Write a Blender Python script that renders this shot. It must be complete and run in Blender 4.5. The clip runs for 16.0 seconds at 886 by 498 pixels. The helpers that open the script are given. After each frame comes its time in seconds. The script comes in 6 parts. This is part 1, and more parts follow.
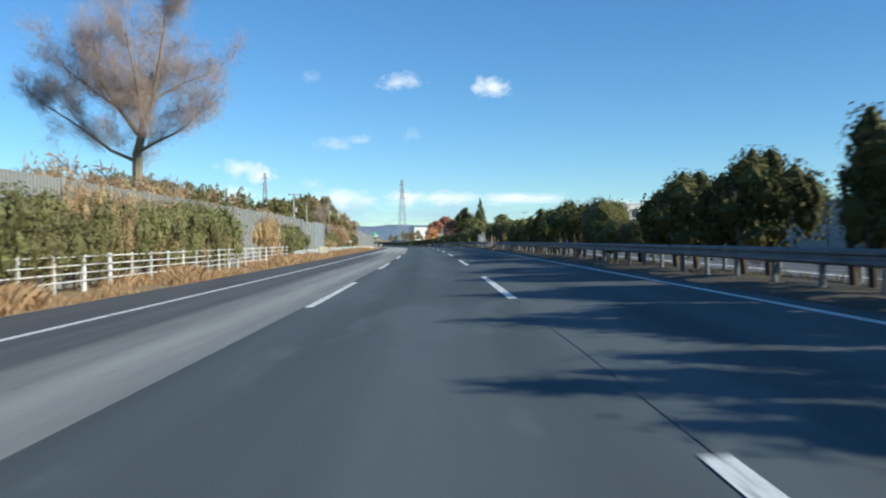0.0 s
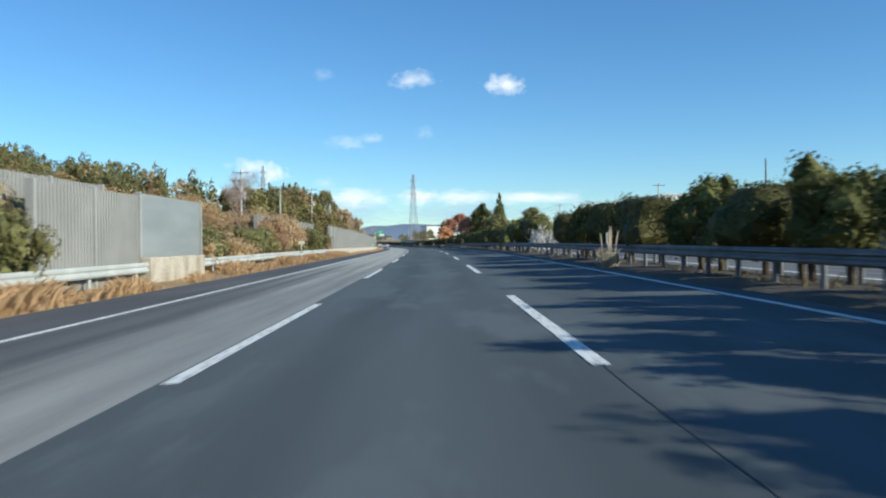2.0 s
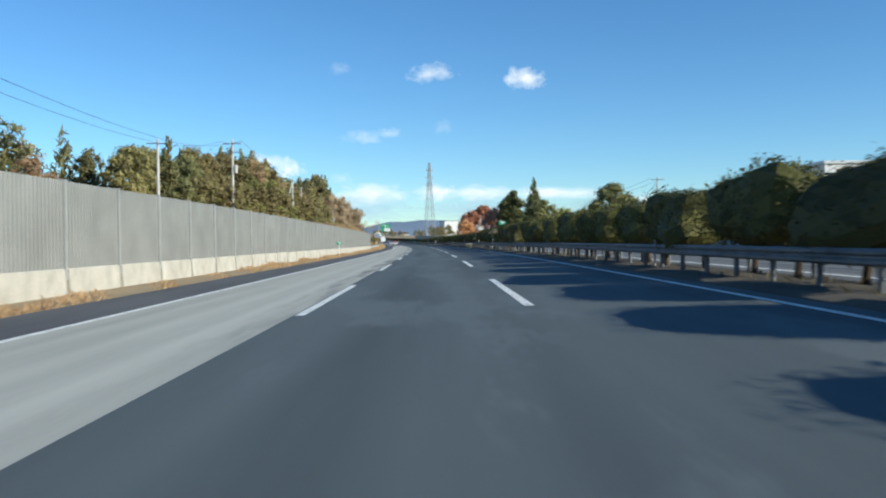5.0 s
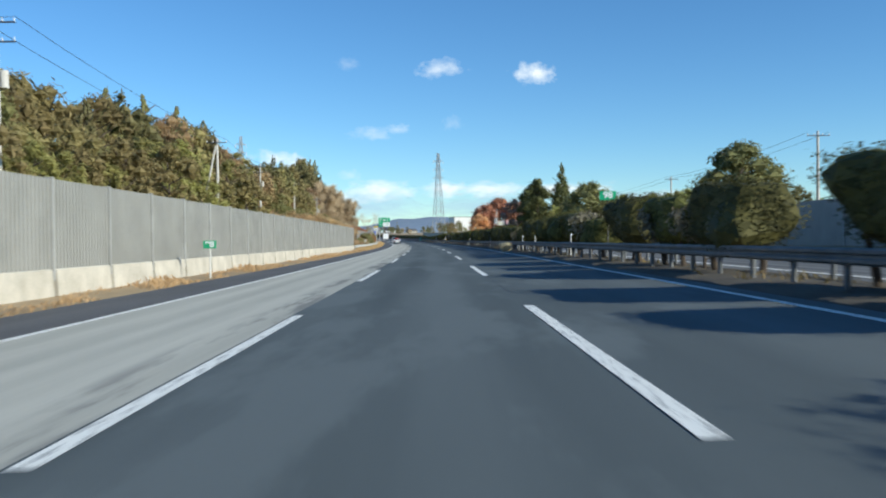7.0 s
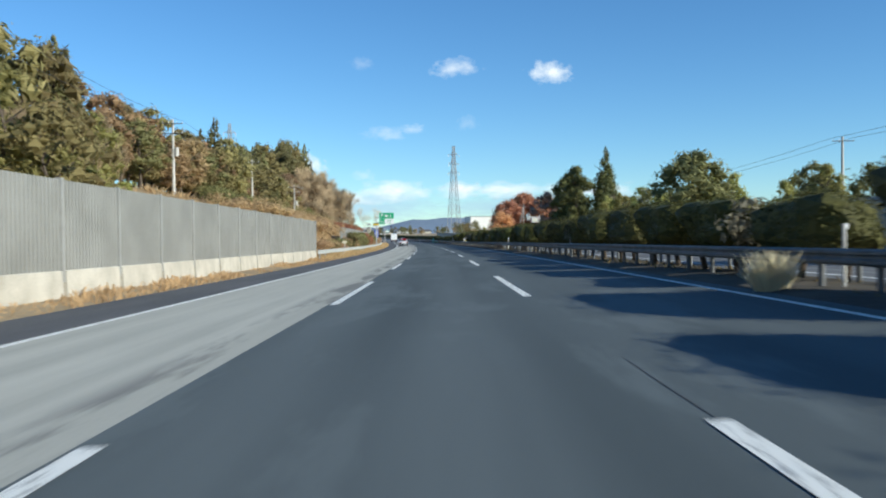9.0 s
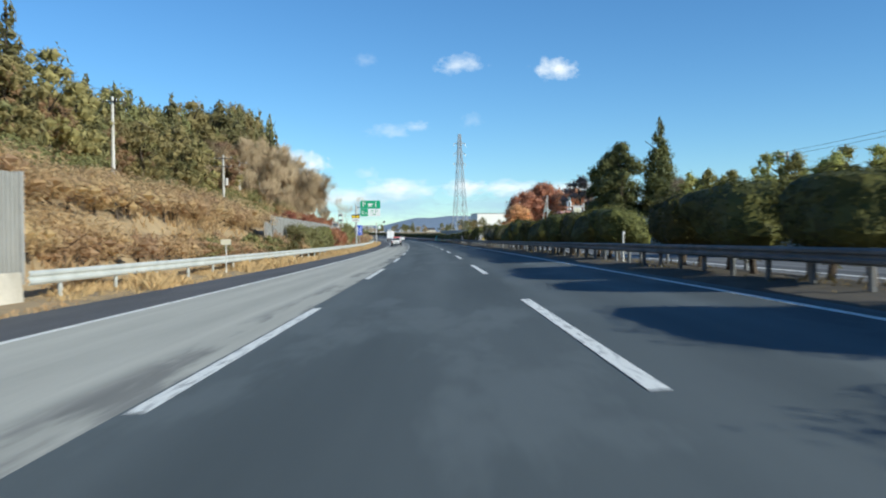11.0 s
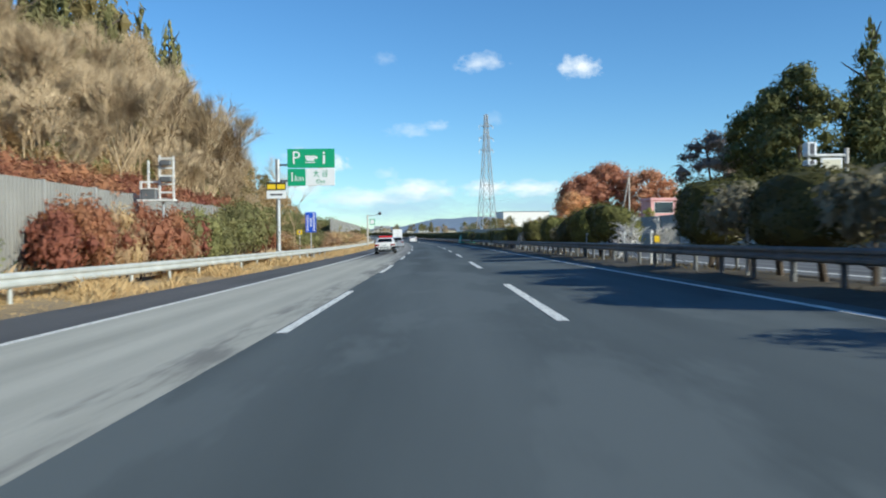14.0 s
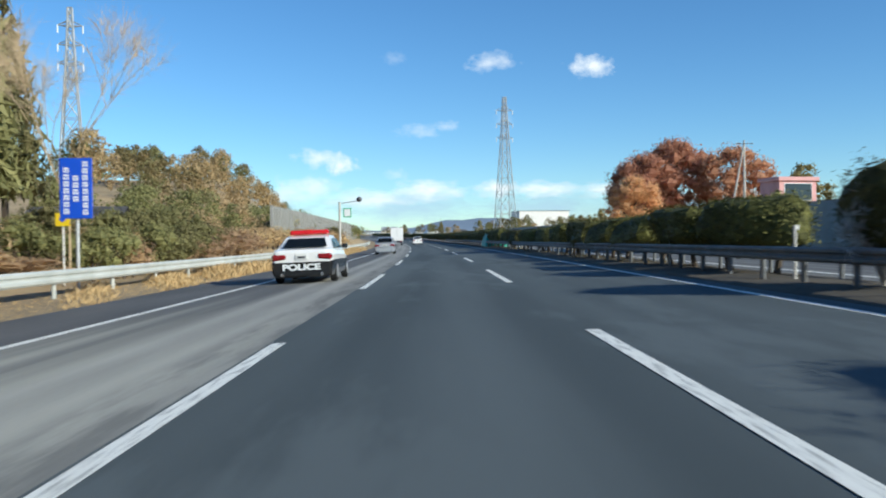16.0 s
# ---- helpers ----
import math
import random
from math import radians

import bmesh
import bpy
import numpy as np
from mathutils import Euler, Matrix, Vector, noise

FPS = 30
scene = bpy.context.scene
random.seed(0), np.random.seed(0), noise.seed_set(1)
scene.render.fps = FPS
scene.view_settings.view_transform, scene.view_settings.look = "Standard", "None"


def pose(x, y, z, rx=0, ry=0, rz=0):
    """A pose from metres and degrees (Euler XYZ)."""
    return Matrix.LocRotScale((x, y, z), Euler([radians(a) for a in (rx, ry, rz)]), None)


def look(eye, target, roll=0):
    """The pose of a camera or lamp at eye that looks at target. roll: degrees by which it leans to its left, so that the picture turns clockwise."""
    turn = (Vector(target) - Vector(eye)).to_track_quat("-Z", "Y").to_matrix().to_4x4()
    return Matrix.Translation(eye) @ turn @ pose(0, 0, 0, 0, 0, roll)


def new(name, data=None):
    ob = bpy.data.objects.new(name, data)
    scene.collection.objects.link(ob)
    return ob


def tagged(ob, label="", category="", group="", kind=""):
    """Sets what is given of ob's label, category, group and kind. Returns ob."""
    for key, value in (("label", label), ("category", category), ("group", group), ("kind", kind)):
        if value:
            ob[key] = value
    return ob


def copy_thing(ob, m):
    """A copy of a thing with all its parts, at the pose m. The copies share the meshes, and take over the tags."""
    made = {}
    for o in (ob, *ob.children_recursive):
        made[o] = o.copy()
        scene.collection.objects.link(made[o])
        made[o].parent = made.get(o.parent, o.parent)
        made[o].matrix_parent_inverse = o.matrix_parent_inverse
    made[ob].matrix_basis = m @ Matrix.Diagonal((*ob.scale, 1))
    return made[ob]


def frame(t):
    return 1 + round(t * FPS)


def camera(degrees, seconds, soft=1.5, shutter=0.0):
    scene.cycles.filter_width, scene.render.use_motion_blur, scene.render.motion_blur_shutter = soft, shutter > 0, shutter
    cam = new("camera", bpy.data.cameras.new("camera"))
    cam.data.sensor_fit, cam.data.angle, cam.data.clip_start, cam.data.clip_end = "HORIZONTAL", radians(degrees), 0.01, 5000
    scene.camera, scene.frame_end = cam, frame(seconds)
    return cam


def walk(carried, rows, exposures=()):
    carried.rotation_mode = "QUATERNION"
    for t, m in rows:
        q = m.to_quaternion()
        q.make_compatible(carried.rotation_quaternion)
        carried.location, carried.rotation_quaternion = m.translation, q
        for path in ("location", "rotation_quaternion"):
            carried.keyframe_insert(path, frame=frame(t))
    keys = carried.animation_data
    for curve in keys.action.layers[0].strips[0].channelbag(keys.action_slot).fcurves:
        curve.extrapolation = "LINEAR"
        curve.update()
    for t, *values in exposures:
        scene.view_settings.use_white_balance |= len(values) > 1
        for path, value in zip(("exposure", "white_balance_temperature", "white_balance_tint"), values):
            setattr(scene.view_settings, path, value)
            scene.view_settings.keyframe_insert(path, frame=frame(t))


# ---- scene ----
# Road line: the carriageway bends gently to the left; s runs along it, d to its right, z up.
BEND_S = (-40, 50, 130, 210, 290, 380, 430, 900, 1000)
BEND = (0.308, 0.308, 0.264, 0.179, 0.312, 0.22, 0.36, 0.36, 0.0)      # 1 / km
GRADE_S = (-40, 70, 170, 280, 400, 500, 700, 1100, 1400)
GRADE = (5.52, 2.90, -2.88, -3.20, -0.13, 3.0, 9.0, 11.0, 0.0)                           # m / km
FALL = 0.033                                                        # the road leans to its left
SG = np.arange(-600.0, 4200.0, 1.0)
_turn = np.cumsum(np.interp(SG, BEND_S, BEND)) * 1e-3
_turn -= _turn[600]
_cx, _cy = np.cumsum(-np.sin(_turn)), np.cumsum(np.cos(_turn))
_cx, _cy = _cx - _cx[600], _cy - _cy[600]
_cz = np.cumsum(np.interp(SG, GRADE_S, GRADE)) * 1e-3
_cz -= _cz[600]


def heading(s):
    return float(np.interp(s, SG, _turn))


def W(s, d, z=0.0):
    """The place s along the road, d to the right of its middle lane's centre, z above its profile."""
    a = np.interp(s, SG, _turn)
    return (float(np.interp(s, SG, _cx) + d * np.cos(a)), float(np.interp(s, SG, _cy) + d * np.sin(a)), float(np.interp(s, SG, _cz) + z))


def at(s, d, z=0.0, turn=0.0, size=1.0, tall=None):
    """A pose at W(s, d, z) whose y axis runs along the road, turned by degrees and scaled."""
    x, y, zz = W(s, d, z)
    tall = size if tall is None else tall
    return Matrix.Translation((x, y, zz)) @ Matrix.Rotation(heading(s) + radians(turn), 4, "Z") @ Matrix.Diagonal((size, size, tall, 1))


# ---- camera ----
cam = camera(54.1, 16.0, soft=2.0, shutter=0.2)
# seconds, s, d, turn from the road's line, tilt
PATH = [
    (0.0, -15.10, 0.48, -0.21, -0.36),
    (0.5, -3.13, 0.47, -0.23, -0.36),
    (1.0, 8.88, 0.48, -0.21, -0.35),
    (1.5, 20.93, 0.47, -0.18, -0.33),
    (2.0, 32.87, 0.45, -0.18, -0.38),
    (2.5, 44.86, 0.43, -0.15, -0.39),
    (3.0, 57.30, 0.41, -0.18, -0.48),
    (3.5, 69.77, 0.39, -0.11, -0.41),
    (4.0, 82.20, 0.38, -0.13, -0.49),
    (4.5, 94.37, 0.38, -0.17, -0.55),
    (5.0, 106.56, 0.37, -0.23, -0.61),
    (5.5, 118.77, 0.38, -0.28, -0.67),
    (6.0, 131.02, 0.37, -0.32, -0.73),
    (6.5, 143.29, 0.36, -0.37, -0.79),
    (7.0, 155.57, 0.36, -0.35, -0.79),
    (7.5, 168.18, 0.31, -0.27, -0.77),
    (8.0, 180.47, 0.27, -0.17, -0.78),
    (8.5, 192.27, 0.25, -0.05, -0.73),
    (9.0, 204.09, 0.22, 0.03, -0.71),
    (9.5, 216.58, 0.23, -0.04, -0.73),
    (10.0, 229.08, 0.25, -0.12, -0.76),
    (10.5, 241.59, 0.26, -0.20, -0.77),
    (11.0, 254.13, 0.28, -0.28, -0.80),
    (11.5, 266.65, 0.28, -0.36, -0.82),
    (12.0, 279.19, 0.30, -0.32, -0.74),
    (12.5, 291.73, 0.29, -0.26, -0.74),
    (13.0, 304.17, 0.27, -0.20, -0.73),
    (13.5, 316.62, 0.24, -0.18, -0.68),
    (14.0, 329.07, 0.22, -0.17, -0.70),
    (14.5, 341.53, 0.17, -0.15, -0.65),
    (15.0, 354.11, 0.09, -0.17, -0.67),
    (15.5, 366.63, 0.07, -0.22, -0.64),
    (16.0, 379.15, 0.04, -0.22, -0.59),
]
rows = []
for t, s, d, turn, tilt in PATH:
    x, y, z = W(s, d, 1.09 + FALL * d)
    rows.append((t, pose(x, y, z, 90 + tilt, 0, math.degrees(heading(s)) + turn) @ pose(0, 0, 0, 0, 0, -0.6)))
walk(cam, rows, [(0, 0.3, 6250, 2), (16, 0.3, 6250, 2)])

# ---- light ----
SUN_TURN, SUN_UP = -25.0, 23.0          # from the road's right and behind; height
world = bpy.data.worlds.new("world")
scene.world = world
world.use_nodes = True
wn = world.node_tree
sky = wn.nodes.new("ShaderNodeTexSky")
sky.sky_type, sky.sun_disc = "NISHITA", False
sky.sun_elevation, sky.sun_rotation = radians(SUN_UP), radians(90 - SUN_TURN)
sky.altitude = 900.0
sky.air_density, sky.dust_density, sky.ozone_density = 1.0, 0.0, 3.0
rich = wn.nodes.new("ShaderNodeHueSaturation")
rich.inputs["Saturation"].default_value = 1.12
wn.links.new(sky.outputs[0], rich.inputs["Color"])
clear = wn.nodes.new("ShaderNodeVectorMath")
clear.operation = "MULTIPLY"
clear.inputs[1].default_value = (0.785, 0.94, 1.075)
wn.links.new(rich.outputs[0], clear.inputs[0])
wn.links.new(clear.outputs[0], wn.nodes["Background"].inputs[0])
wn.nodes["Background"].inputs[1].default_value = 0.116
sun_data = bpy.data.lights.new("sun", "SUN")
sun_data.energy, sun_data.angle, sun_data.color = 5.0, radians(0.5), (1.0, 0.93, 0.82)
sun = new("sun", sun_data)
_a, _e = radians(SUN_TURN), radians(SUN_UP)
sun.matrix_world = look((60 * math.cos(_a) * math.cos(_e), 60 * math.sin(_a) * math.cos(_e), 60 * math.sin(_e)), (0, 0, 0))


# ---- materials ----
def nodes_of(name):
    m = bpy.data.materials.new(name)
    m.use_nodes = True
    t = m.node_tree
    return m, t, t.nodes["Principled BSDF"]


def rgb(c):
    return (*c, 1.0)


def mat(name, dark, light, rough=0.7, scale=3.0, fine=40.0, bump=0.2, metal=0.0, island=0.0, stretch=(1, 1, 1), coords="Object", spec=0.5, tracks=0.0, apart=1.8, smudge=0.0):
    """A surface that varies between two colours at two scales, with a fine relief; island: how far single pieces differ."""
    m, t, b = nodes_of(name)
    n, l = t.nodes, t.links
    tc, mp = n.new("ShaderNodeTexCoord"), n.new("ShaderNodeMapping")
    mp.inputs["Scale"].default_value = stretch
    l.new(tc.outputs[coords], mp.inputs[0])
    big, small = n.new("ShaderNodeTexNoise"), n.new("ShaderNodeTexNoise")
    big.inputs["Scale"].default_value, small.inputs["Scale"].default_value = scale, fine
    big.inputs["Detail"].default_value, small.inputs["Detail"].default_value = 4, 3
    l.new(mp.outputs[0], big.inputs[0]), l.new(tc.outputs[coords], small.inputs[0])
    mixn = n.new("ShaderNodeMath")
    mixn.operation = "MULTIPLY_ADD"
    mixn.inputs[1].default_value = 0.4
    l.new(small.outputs[0], mixn.inputs[0])
    sc = n.new("ShaderNodeMath")
    sc.operation = "MULTIPLY"
    sc.inputs[1].default_value = 0.6
    l.new(big.outputs[0], sc.inputs[0]), l.new(sc.outputs[0], mixn.inputs[2])
    ramp = n.new("ShaderNodeValToRGB")
    ramp.color_ramp.elements[0].position, ramp.color_ramp.elements[1].position = 0.36, 0.64
    ramp.color_ramp.elements[0].color, ramp.color_ramp.elements[1].color = rgb(dark), rgb(light)
    if tracks:
        sep, mul, sn, add = n.new("ShaderNodeSeparateXYZ"), n.new("ShaderNodeMath"), n.new("ShaderNodeMath"), n.new("ShaderNodeMath")
        l.new(tc.outputs[coords], sep.inputs[0])
        mul.operation, sn.operation, add.operation = "MULTIPLY", "SINE", "MULTIPLY_ADD"
        mul.inputs[1].default_value, add.inputs[1].default_value = 2 * math.pi / apart, tracks
        l.new(sep.outputs[0], mul.inputs[0]), l.new(mul.outputs[0], sn.inputs[0]), l.new(sn.outputs[0], add.inputs[0])
        l.new(mixn.outputs[0], add.inputs[2])
        mixn = add
    if smudge:
        sm, sn2, sr, sa = n.new("ShaderNodeMapping"), n.new("ShaderNodeTexNoise"), n.new("ShaderNodeMapRange"), n.new("ShaderNodeMath")
        sm.inputs["Scale"].default_value = (0.55, 0.13, 1)
        sn2.inputs["Scale"].default_value, sn2.inputs["Detail"].default_value, sn2.inputs["Roughness"].default_value = 1.0, 5, 0.62
        sr.inputs[1].default_value, sr.inputs[2].default_value, sr.inputs[3].default_value, sr.inputs[4].default_value = 0.53, 0.68, 0.0, smudge
        sa.operation = "ADD"
        l.new(tc.outputs[coords], sm.inputs[0]), l.new(sm.outputs[0], sn2.inputs[0]), l.new(sn2.outputs[0], sr.inputs[0])
        l.new(sr.outputs[0], sa.inputs[0]), l.new(mixn.outputs[0], sa.inputs[1])
        mixn = sa
    l.new(mixn.outputs[0], ramp.inputs[0])
    out = ramp.outputs[0]
    if island:
        geo, hsv, mr = n.new("ShaderNodeNewGeometry"), n.new("ShaderNodeHueSaturation"), n.new("ShaderNodeMapRange")
        mr.inputs[3].default_value, mr.inputs[4].default_value = 1 - island, 1 + island
        l.new(geo.outputs["Random Per Island"], mr.inputs[0]), l.new(mr.outputs[0], hsv.inputs["Value"]), l.new(out, hsv.inputs["Color"])
        out = hsv.outputs[0]
    l.new(out, b.inputs["Base Color"])
    b.inputs["Roughness"].default_value, b.inputs["Metallic"].default_value = rough, metal
    b.inputs["Specular IOR Level"].default_value = spec
    if bump:
        bp = n.new("ShaderNodeBump")
        bp.inputs["Strength"].default_value, bp.inputs["Distance"].default_value = bump, 0.02
        l.new(small.outputs[0], bp.inputs["Height"]), l.new(bp.outputs[0], b.inputs["Normal"])
    return m


def leaf_mat(name, dark, light, rough=0.55, glow=0.35):
    """Leaves: each one differs, and light passes through them."""
    m, t, b = nodes_of(name)
    n, l = t.nodes, t.links
    geo, info, ramp = n.new("ShaderNodeNewGeometry"), n.new("ShaderNodeObjectInfo"), n.new("ShaderNodeValToRGB")
    ramp.color_ramp.elements[0].color = rgb([0.65 * a + 0.35 * b for a, b in zip(dark, light)])
    ramp.color_ramp.elements[1].color = rgb([0.1 * a + 0.9 * b for a, b in zip(dark, light)])
    l.new(geo.outputs["Random Per Island"], ramp.inputs[0])
    hsv, mr, mh = n.new("ShaderNodeHueSaturation"), n.new("ShaderNodeMapRange"), n.new("ShaderNodeMapRange")
    mr.inputs[3].default_value, mr.inputs[4].default_value = 0.75, 1.2
    mh.inputs[3].default_value, mh.inputs[4].default_value = 0.485, 0.515
    l.new(info.outputs["Random"], mr.inputs[0]), l.new(mr.outputs[0], hsv.inputs["Value"]), l.new(ramp.outputs[0], hsv.inputs["Color"])
    l.new(info.outputs["Random"], mh.inputs[0]), l.new(mh.outputs[0], hsv.inputs["Hue"])
    l.new(hsv.outputs[0], b.inputs["Base Color"])
    b.inputs["Roughness"].default_value, b.inputs["Specular IOR Level"].default_value = rough, 0.15
    tr, mx = n.new("ShaderNodeBsdfTranslucent"), n.new("ShaderNodeMixShader")
    l.new(hsv.outputs[0], tr.inputs[0])
    mx.inputs[0].default_value = glow
    l.new(b.outputs[0], mx.inputs[1]), l.new(tr.outputs[0], mx.inputs[2])
    l.new(mx.outputs[0], n["Material Output"].inputs[0])
    return m


def plain(name, c, rough=0.4, metal=0.0, coat=0.0):
    m = mat(name, [v * 0.93 for v in c], c, rough, 6.0, 60.0, 0.0, metal)
    m.node_tree.nodes["Principled BSDF"].inputs["Coat Weight"].default_value = coat
    return m


M_ASPHALT = mat("asphalt_dark", (0.068, 0.083, 0.087), (0.119, 0.140, 0.144), 0.85, 0.9, 120, 0.12, stretch=(0.8, 0.05, 1), coords="UV", spec=0.25, tracks=0.05, smudge=0.34)
M_NEWER = mat("asphalt_newer", (0.059, 0.073, 0.079), (0.103, 0.123, 0.130), 0.85, 0.9, 120, 0.12, stretch=(0.8, 0.05, 1), coords="UV", spec=0.25, tracks=0.05, smudge=0.34)
M_WORN = mat("asphalt_worn", (0.075, 0.077, 0.078), (0.185, 0.185, 0.18), 0.85, 0.8, 22, 0.3, stretch=(1, 0.03, 1), coords="UV", spec=0.3, tracks=0.08, apart=0.95)


def slow_lane():
    """The slow lane: dark worn asphalt with a scuffed pale strip, and between 73 and 386 m an older pale surface with a smudged edge."""
    m, tr, bsdf = nodes_of("asphalt_slow_lane")
    n, l = tr.nodes, tr.links
    uv, sep = n.new("ShaderNodeTexCoord"), n.new("ShaderNodeSeparateXYZ")
    l.new(uv.outputs["UV"], sep.inputs[0])
    across, along = sep.outputs[0], sep.outputs[1]

    def tex(sx, sy, detail, rough=0.55):
        mp, no = n.new("ShaderNodeMapping"), n.new("ShaderNodeTexNoise")
        mp.inputs["Scale"].default_value = (sx, sy, 1)
        no.inputs["Scale"].default_value, no.inputs["Detail"].default_value, no.inputs["Roughness"].default_value = 1.0, detail, rough
        l.new(uv.outputs["UV"], mp.inputs[0]), l.new(mp.outputs[0], no.inputs[0])
        return no.outputs[0]

    def op(kind, a, b, c=None):
        x = n.new("ShaderNodeMath")
        x.operation = kind
        for i, v in enumerate((a, b, c)):
            if v is None:
                continue
            if isinstance(v, (int, float)):
                x.inputs[i].default_value = v
            else:
                l.new(v, x.inputs[i])
        return x.outputs[0]

    def step(v, a, b):
        x = n.new("ShaderNodeMapRange")
        x.interpolation_type = "SMOOTHSTEP"
        x.inputs[1].default_value, x.inputs[2].default_value = a, b
        l.new(v, x.inputs[0])
        return x.outputs[0]

    def ramp(v, dark, light):
        x = n.new("ShaderNodeValToRGB")
        x.color_ramp.elements[0].position, x.color_ramp.elements[1].position = 0.34, 0.66
        x.color_ramp.elements[0].color, x.color_ramp.elements[1].color = rgb(dark), rgb(light)
        l.new(v, x.inputs[0])
        return x.outputs[0]

    def mix(f, a, b):
        x = n.new("ShaderNodeMix")
        x.data_type = "RGBA"
        l.new(f, x.inputs[0]), l.new(a, x.inputs[6]), l.new(b, x.inputs[7])
        return x.outputs[2]

    streaks, soft, patches, grain = tex(1.6, 0.03, 4), tex(0.9, 0.012, 3), tex(1.7, 0.22, 5, 0.62), tex(26, 26, 3)
    wave = op("SINE", op("MULTIPLY", across, 6.6), 0.0)
    v = op("ADD", op("MULTIPLY_ADD", streaks, 0.33, op("MULTIPLY", soft, 0.25)), op("MULTIPLY", grain, 0.22))
    v = op("ADD", v, op("MULTIPLY_ADD", wave, 0.035, op("MULTIPLY", patches, 0.2)))
    worn = ramp(v, (0.066, 0.069, 0.071), (0.165, 0.166, 0.163))
    scuffed = ramp(v, (0.15, 0.152, 0.145), (0.42, 0.413, 0.375))
    pale = ramp(v, (0.34, 0.336, 0.29), (0.55, 0.54, 0.465))
    side = step(op("MULTIPLY_ADD", streaks, 0.9, across), -3.55, -2.85)
    base = mix(side, worn, scuffed)
    run = op("MULTIPLY_ADD", op("SUBTRACT", streaks, 0.5), 46.0, along)
    older = op("MULTIPLY", step(run, 52.0, 92.0), op("SUBTRACT", 1.0, step(run, 372.0, 402.0)))
    col = mix(older, base, pale)
    smudge = op("MULTIPLY", step(across, -2.75, -2.3), step(patches, 0.44, 0.60))
    smudge = op("MULTIPLY", op("MULTIPLY", smudge, 0.75), step(along, 100.0, 140.0))
    col = mix(smudge, col, ramp(v, (0.10, 0.102, 0.098), (0.19, 0.188, 0.175)))
    l.new(col, bsdf.inputs["Base Color"])
    bsdf.inputs["Roughness"].default_value, bsdf.inputs["Specular IOR Level"].default_value = 0.85, 0.3
    bp = n.new("ShaderNodeBump")
    bp.inputs["Strength"].default_value, bp.inputs["Distance"].default_value = 0.15, 0.02
    l.new(grain, bp.inputs["Height"]), l.new(bp.outputs[0], bsdf.inputs["Normal"])
    return m


M_SLOW = slow_lane()
M_SHOULDER = mat("asphalt_shoulder", (0.062, 0.064, 0.067), (0.112, 0.113, 0.115), 0.85, 0.7, 26, 0.35, stretch=(1, 0.2, 1), coords="UV")
M_PAINT = mat("road_paint", (0.36, 0.36, 0.335), (0.84, 0.84, 0.78), 0.6, 9.0, 45, 0.1, stretch=(2.2, 0.25, 1), coords="UV")
for e in [x for x in M_PAINT.node_tree.nodes if x.type == "VALTORGB"]:
    e.color_ramp.elements[0].position, e.color_ramp.elements[1].position = 0.385, 0.50
M_TAR = mat("tar_seam", (0.025, 0.026, 0.027), (0.06, 0.06, 0.06), 0.7, 3, 30, 0.1)
M_GROUND = mat("ground_soil", (0.23, 0.168, 0.095), (0.40, 0.30, 0.17), 0.95, 0.12, 1.7, 0.4)
# Brown soil, its colour darkened further for the shadow beneath the hedge.
M_SHADESOIL = mat("median_soil", (0.042, 0.036, 0.027), (0.098, 0.080, 0.056), 0.95, 0.6, 6, 0.5)
M_CONCRETE = mat("concrete", (0.36, 0.33, 0.27), (0.55, 0.51, 0.43), 0.85, 1.2, 25, 0.2)
M_BLOCK = mat("stained_concrete", (0.22, 0.18, 0.125), (0.50, 0.45, 0.36), 0.9, 1.1, 14, 0.35, stretch=(1, 1, 0.45))
M_SMOOTHWALL = mat("smooth_wall_panel", (0.185, 0.205, 0.20), (0.255, 0.275, 0.268), 0.55, 0.9, 20, 0.05, stretch=(1, 0.25, 1.6))
M_WALL = mat("noise_wall_panel", (0.23, 0.228, 0.208), (0.31, 0.306, 0.283), 0.55, 0.7, 30, 0.05, metal=0.0)
M_WALLPOST = mat("noise_wall_post", (0.28, 0.278, 0.26), (0.36, 0.356, 0.335), 0.5, 2, 30, 0.05)
M_ZINC = mat("galvanised_steel", (0.40, 0.41, 0.41), (0.58, 0.59, 0.59), 0.45, 3, 40, 0.05, metal=0.55)
# Median rails' steel, darkened for their shaded side; the instrument boxes share it.
M_SHADEZINC = mat("dull_steel", (0.10, 0.107, 0.11), (0.185, 0.192, 0.195), 0.6, 2, 40, 0.05, metal=0.3)
M_RAIL = mat("weathered_rail", (0.40, 0.42, 0.39), (0.56, 0.58, 0.55), 0.5, 1.2, 30, 0.05, metal=0.15)
M_RAILPAINT = mat("cream_rail_paint", (0.58, 0.57, 0.53), (0.74, 0.73, 0.69), 0.5, 2, 40, 0.05)
M_BARK = mat("bark", (0.05, 0.038, 0.028), (0.13, 0.10, 0.075), 0.95, 4, 25, 0.6, stretch=(1, 1, 0.3))
M_TWIG = mat("pale_twig", (0.31, 0.225, 0.135), (0.52, 0.40, 0.25), 0.95, 3, 25, 0.2, island=0.3)
M_WILLOW = mat("willow_bark", (0.15, 0.125, 0.075), (0.29, 0.245, 0.155), 0.95, 3, 22, 0.5, stretch=(1, 1, 0.3))
M_WILLOWTWIG = mat("willow_twig", (0.22, 0.165, 0.14), (0.37, 0.285, 0.245), 0.95, 3, 25, 0.2, island=0.3)
M_DEADWOOD = mat("bleached_wood", (0.45, 0.43, 0.40), (0.68, 0.66, 0.62), 0.9, 3, 25, 0.2)
